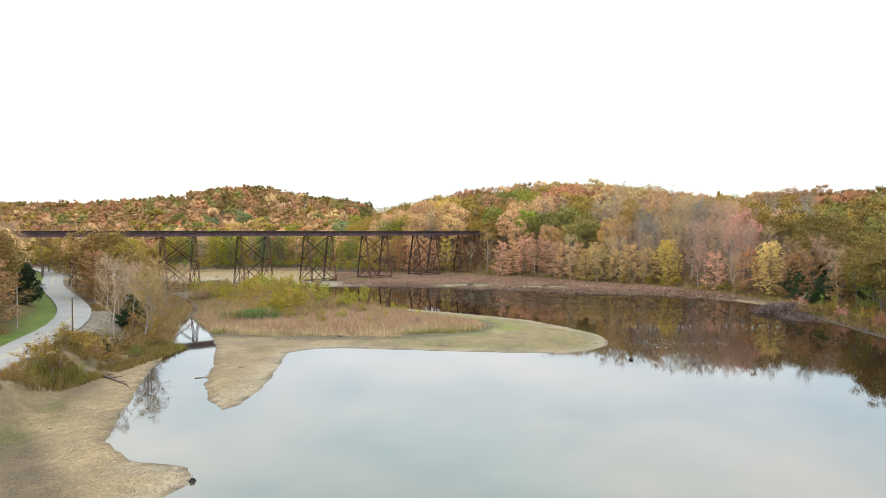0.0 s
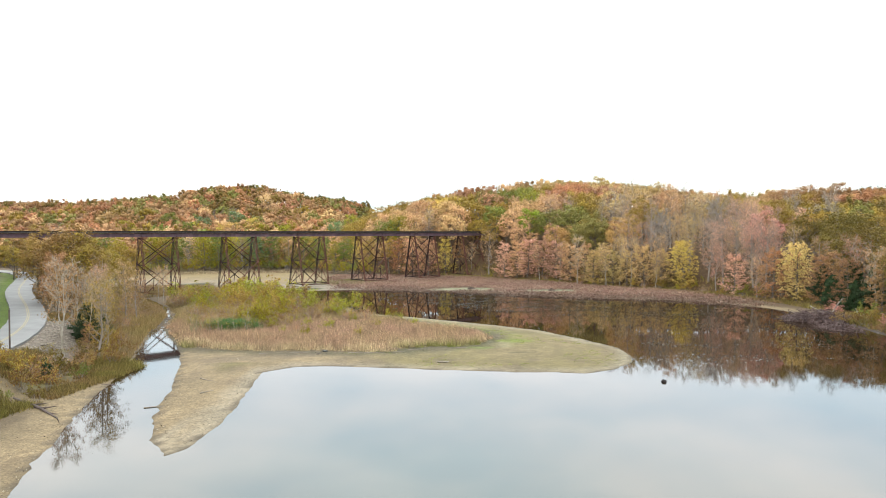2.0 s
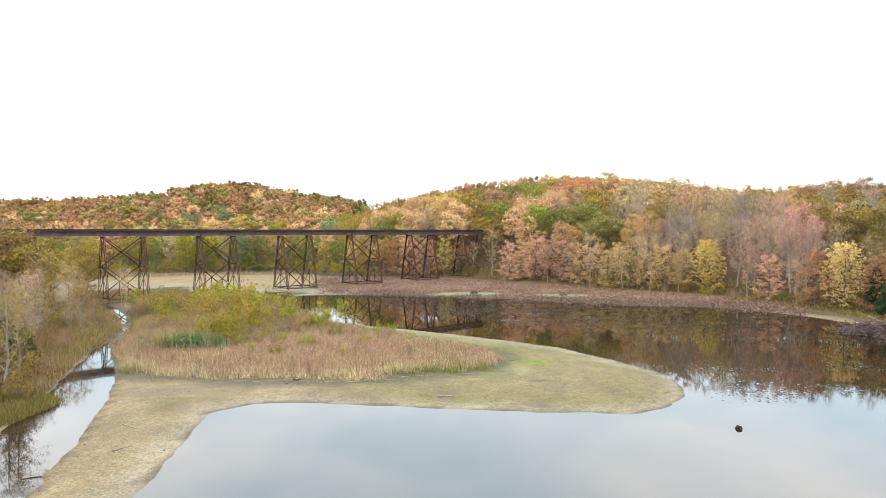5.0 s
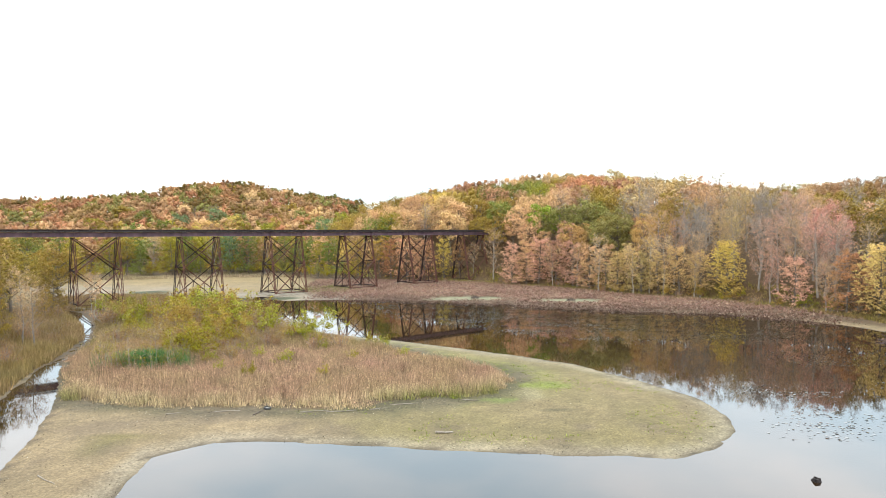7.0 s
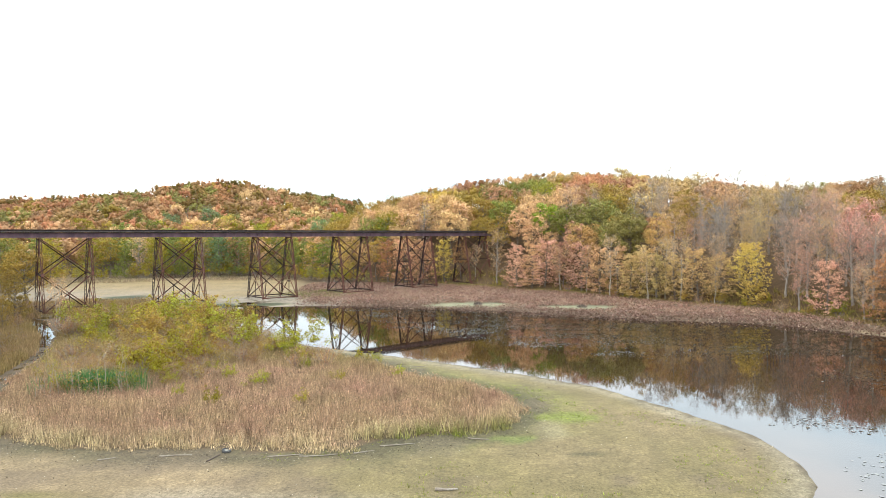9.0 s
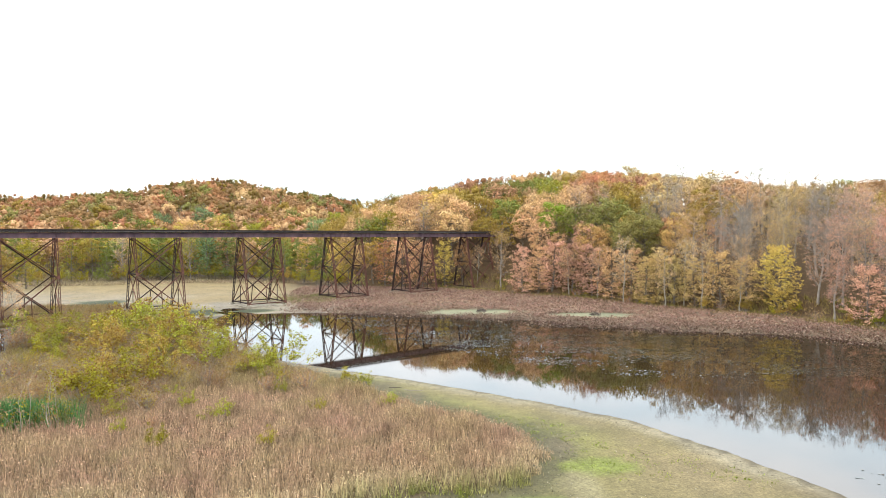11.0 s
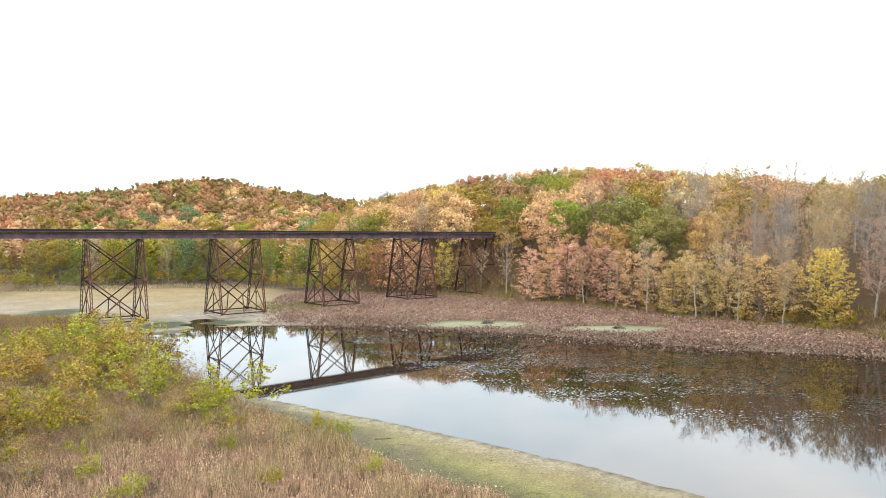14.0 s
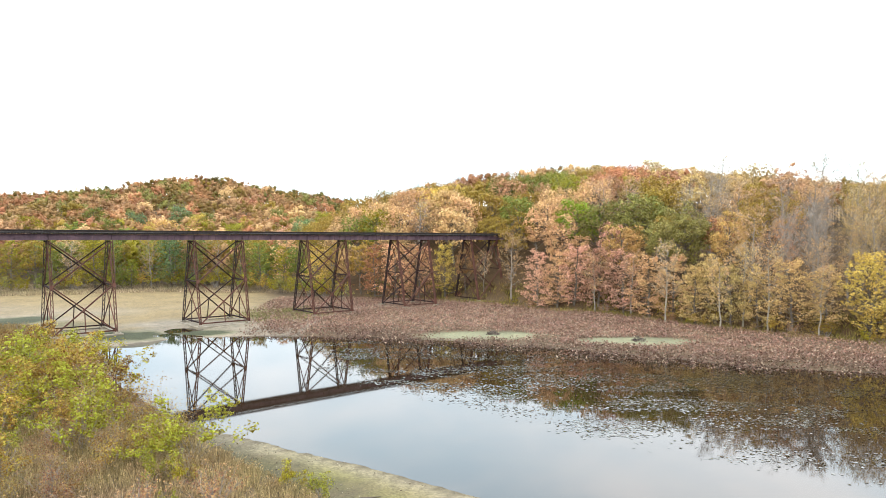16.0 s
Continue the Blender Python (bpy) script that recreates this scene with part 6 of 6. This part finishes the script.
lying("fallen_log", "long dark fallen log with broken branches on the bank", "log", -40.9, 78.2, 12.5, 0.24, -40, DARKWOOD, 4)
lying("driftwood_log", "short bleached driftwood log on the mud spit", "log", -0.2, 100.6, 1.5, 0.12, 5, DEADWOOD, 2)
for x, y, l, a in [(-12.3, 107.0, 2.6, 8), (-9.6, 106.8, 3.2, -4), (-6.2, 108.0, 2.2, 25), (-17.5, 106.6, 1.6, 70), (-20.5, 107.0, 2.4, 5), (-4.0, 109.5, 2.8, 12), (2.5, 111, 1.8, -20), (-25, 106.5, 2.0, 30),
                   (-27.5, 90, 2.6, -40), (-28.5, 79, 2.4, 20), (-25.5, 84.5, 1.8, 60), (-3.5, 140.5, 2.2, -30), (-5.5, 142, 1.4, 10), (-38, 88.5, 1.6, 15)]:
    lying("driftwood_stick", "grey driftwood stick lying on the mud", "stick", x, y, l, 0.055, a, DEADWOOD if l > 1.7 else DARKWOOD, 0, group="driftwood sticks")


def stump(name, label, x, y, size, z=-0.25):
    """A rotten stump with roots: a lumpy tapered body with a hollow top."""
    bm = bmesh.new()
    rings = []
    for i, (hz, rr) in enumerate([(0, 1.05), (0.25, 0.8), (0.55, 0.62), (0.85, 0.5), (0.95, 0.34), (0.75, 0.2)]):
        rings.append([bm.verts.new(((rr + 0.16 * math.sin(3 * a + i) + bits.normal(0, 0.05)) * math.cos(a) * size, (rr + 0.12 * math.cos(2 * a + 2 * i)) * math.sin(a) * size,
                                    (hz + bits.normal(0, 0.05)) * size)) for a in [2 * math.pi * k / 14 for k in range(14)]])
    for r0, r1 in zip(rings[:-1], rings[1:]):
        for k in range(14):
            bm.faces.new((r0[k], r0[(k + 1) % 14], r1[(k + 1) % 14], r1[k]))
    bm.faces.new(rings[-1])
    for k in range(5):
        a = 2 * math.pi * k / 5 + 0.4
        beam(bm, (0.5 * size * math.cos(a), 0.5 * size * math.sin(a), 0.2 * size), (1.5 * size * math.cos(a), 1.5 * size * math.sin(a), -0.05), 0.2 * size, 0.16 * size, 0.03 * size)
    ob = part(name, bm, TIMBER)
    ob.matrix_basis = pose(x, y, z, 0, 0, 30)
    return tagged(ob, label, "stump")


stump("tree_stump", "dark rotten stump standing out of the lake", 25.35, 90.2, 0.52)
stump("tree_stump", "small dark stump at the beach's edge", -17.6, 46.0, 0.3, -0.05)


def stick_pile(name, label, category, x, y, rx, ry, h, count, length, mat, low=0.03, hi=0.07):
    rng = np.random.default_rng(int(abs(x) * 10))
    u = rng.uniform(0, 1, count) ** 0.5
    a = rng.uniform(0, 6.28, count)
    top = h * (1 - u ** 1.6) * rng.uniform(0.2, 1.0, count)
    c = np.stack([rx * u * np.cos(a), ry * u * np.sin(a), top], axis=1)
    d = np.stack([np.cos(a * 3 + rng.normal(0, 1, count)), np.sin(a * 3 + rng.normal(0, 1, count)), rng.normal(0, 0.35, count)], axis=1)
    d /= np.linalg.norm(d, axis=1, keepdims=True)
    half = length * rng.uniform(0.25, 0.6, (count, 1))
    r = rng.uniform(low, hi, (count, 1))
    segs = np.concatenate([c - d * half, c + d * half, r, r * 0.5], axis=1)
    ob = part(name, mesh_from_faces(name, tubes(segs, 5), mat), None)
    ob.location = (x, y, max(ground_z(x, y), 0) - 0.05)
    return tagged(ob, label, category, kind="stuff")


stick_pile("brush_pile", "large heap of dark driftwood branches at the shore", "brush pile", 73.5, 144.5, 6.8, 5.2, 2.3, 620, 3.0, PILEWOOD, 0.035, 0.09)
stick_pile("brush_pile", "low spill of dark branches in the shallows", "brush pile", 71.0, 133.0, 3.2, 5.0, 0.7, 220, 2.6, PILEWOOD, 0.03, 0.08)
stick_pile("muskrat_lodge", "small mound of dead stems in an algae pool", "lodge", 8.2, 212.0, 1.1, 0.9, 0.9, 90, 0.9, DARKWOOD, 0.02, 0.045)
stick_pile("muskrat_lodge", "small mound of dead stems in an algae pool", "lodge", 31.2, 205.8, 1.2, 0.9, 0.9, 90, 0.9, DARKWOOD, 0.02, 0.045)

for x, y, l, tilt, turn in [(80.0, 149.0, 5.2, -42, 20), (77.5, 151.5, 3.8, -28, 140), (82.5, 146.0, 4.2, -20, 75)]:
    ob = part("leaning_snag", limb_mesh(bits, l, 0.17, 3, mat=DEADWOOD), None)
    ob.matrix_basis = pose(x, y, ground_z(x, y) + l * 0.5 * math.sin(radians(-tilt)), 0, tilt, turn)
    tagged(ob, "bleached dead trunk leaning by the brush pile", "dead tree")

# old tyre washed up in front of the reeds
bm = bmesh.new()
prof = [(0.20, -0.09), (0.30, -0.105), (0.36, -0.07), (0.37, 0.0), (0.36, 0.07), (0.30, 0.105), (0.20, 0.09), (0.22, 0.0)]
rings = [[bm.verts.new((r * math.cos(a), r * math.sin(a), z)) for r, z in prof] for a in [2 * math.pi * k / 24 for k in range(24)]]
for k in range(24):
    for j in range(8):
        bm.faces.new((rings[k][j], rings[(k + 1) % 24][j], rings[(k + 1) % 24][(j + 1) % 8], rings[k][(j + 1) % 8]))
tyre = thing("tyre", "old discarded tyre half filled with pale silt", "tyre", pose(-17.0, 108.0, ground_z(-17, 108) + 0.1, 8, 5, 0))
part("casing", bm, RUBBER, tyre)
bm = bmesh.new()
bmesh.ops.create_circle(bm, cap_ends=True, radius=0.24, segments=20, matrix=Matrix.Translation((0, 0, 0.02)))
bmesh.ops.extrude_face_region(bm, geom=list(bm.faces))
part("silt_fill", bm, SILT, tyre, "pale dried silt")

# poles and posts beside the road


def pole(name, label, x, y, h, r, mat, lean=(0, 0), cap=False):
    t = thing(name, label, "pole", pose(x, y, ground_z(x, y), lean[0], lean[1], 0))
    n = 6
    segs = [(0, 0, -0.5 + (h + 0.5) * i / n, 0, 0, -0.5 + (h + 0.5) * (i + 1) / n, r * (1 - 0.035 * i), r * (1 - 0.035 * (i + 1))) for i in range(n)]
    part("shaft", mesh_from_faces("shaft", tubes(np.array(segs), 10), mat), None, t)
    bm = bmesh.new()
    bmesh.ops.create_cone(bm, cap_ends=True, segments=10, radius1=r * 0.85, radius2=r * 0.3, depth=0.12, matrix=Matrix.Translation((0, 0, h + 0.04)))
    part("top", bm, mat, t)
    return t


pole("utility_pole", "weathered wooden pole standing in roadside brush", -63.9, 99.2, 6.6, 0.13, POLE)
pole("utility_pole", "dark slim wooden pole at the road's edge", -52.3, 93.3, 5.2, 0.11, DARKWOOD)
pole("utility_pole", "pale wooden pole in front of brown trees", -72.1, 137.0, 5.6, 0.13, POLE)
pole("fence_post", "short dark post leaning beside the road", -50.3, 88.0, 2.0, 0.10, DARKWOOD, (0, 13))
mk = thing("road_marker", "small white roadside marker post", "marker", pose(-52.6, 92.0, ground_z(-52.6, 92.0)))
bm = bmesh.new()
box(bm, (0.1, 0.05, 1.0), Matrix.Translation((0, 0, 0.45)), 0.012)
part("post", bm, WHITE, mk)
bm = bmesh.new()
box(bm, (0.085, 0.012, 0.18), Matrix.Translation((0, -0.033, 0.8)))
part("reflector", bm, STEEL, mk)


def boulder(rng, size, flat=0.6):
    bm = bmesh.new()
    bmesh.ops.create_icosphere(bm, subdivisions=2, radius=size)
    for v in bm.verts:
        v.co *= 1 + rng.normal(0, 0.13)
        v.co.z *= flat
    return bm


slab = part("stone_slab", boulder(bits, 0.75, 0.28), STONE)
slab.location = (-52.6, 88.9, ground_z(-52.6, 88.9) + 0.1)
tagged(slab, "flat pale stone slab beside the asphalt", "stone")

# broken stone spread over the bank by the bend
x, y, s = sprinkle(RIPRAP, 5.0, bits)
r = off_line(ROAD, x, y)[0]
ok = r > 3.0
x, y = x[ok], y[ok]
z = land(x, y)[0]
ico = bmesh.new()
bmesh.ops.create_icosphere(ico, subdivisions=1, radius=1.0)
faces = np.array([[v.co[:] for v in f.verts] for f in ico.faces])
ico.free()
sizes = bits.uniform(0.05, 0.2, len(x))
stones = np.concatenate([faces * np.array([s1 * bits.uniform(0.7, 1.3), s1 * bits.uniform(0.7, 1.3), s1 * 0.6]) + np.array([a, b, c + 0.04]) for a, b, c, s1 in zip(x, y, z, sizes)])
tagged(part("riprap", mesh_from_faces("riprap", stones, STONE), None), "pale broken stone spread on the road bank", "stones", kind="stuff")

# flotsam: chips, shells and twigs along the waterline and on the mud
x, y = bits.uniform(-45, 28, 150000), bits.uniform(40, 158, 150000)
d = land(x, y)[1]
sd = signed(REED_BED, x, y)
ok = (d > 0.05) & (sd < 0) & (x > -42) & (bits.uniform(size=len(x)) < 0.22 * smooth(2.2, 0.2, d) + 0.05 + 0.4 * smooth(-4.0, -0.5, sd + 1.4 * rough(x, y, 3, 42)))
x, y, d, sd = x[ok], y[ok], d[ok], sd[ok]
c = np.stack([x, y, land(x, y)[0] + 0.03], axis=1)
col = np.where((bits.uniform(size=len(x)) < 0.35)[:, None], np.array([(0.25, 0.22, 0.17)]), np.array([(0.05, 0.036, 0.025)])) * bits.uniform(0.6, 1.3, (len(x), 1))
tagged(part("flotsam", mesh_from_faces("flotsam", leaves(c, 0.12, bits, 1.2, 0.4), PADS, col), None), "scattered chips, leaves and twigs on drying mud", "debris", kind="stuff")
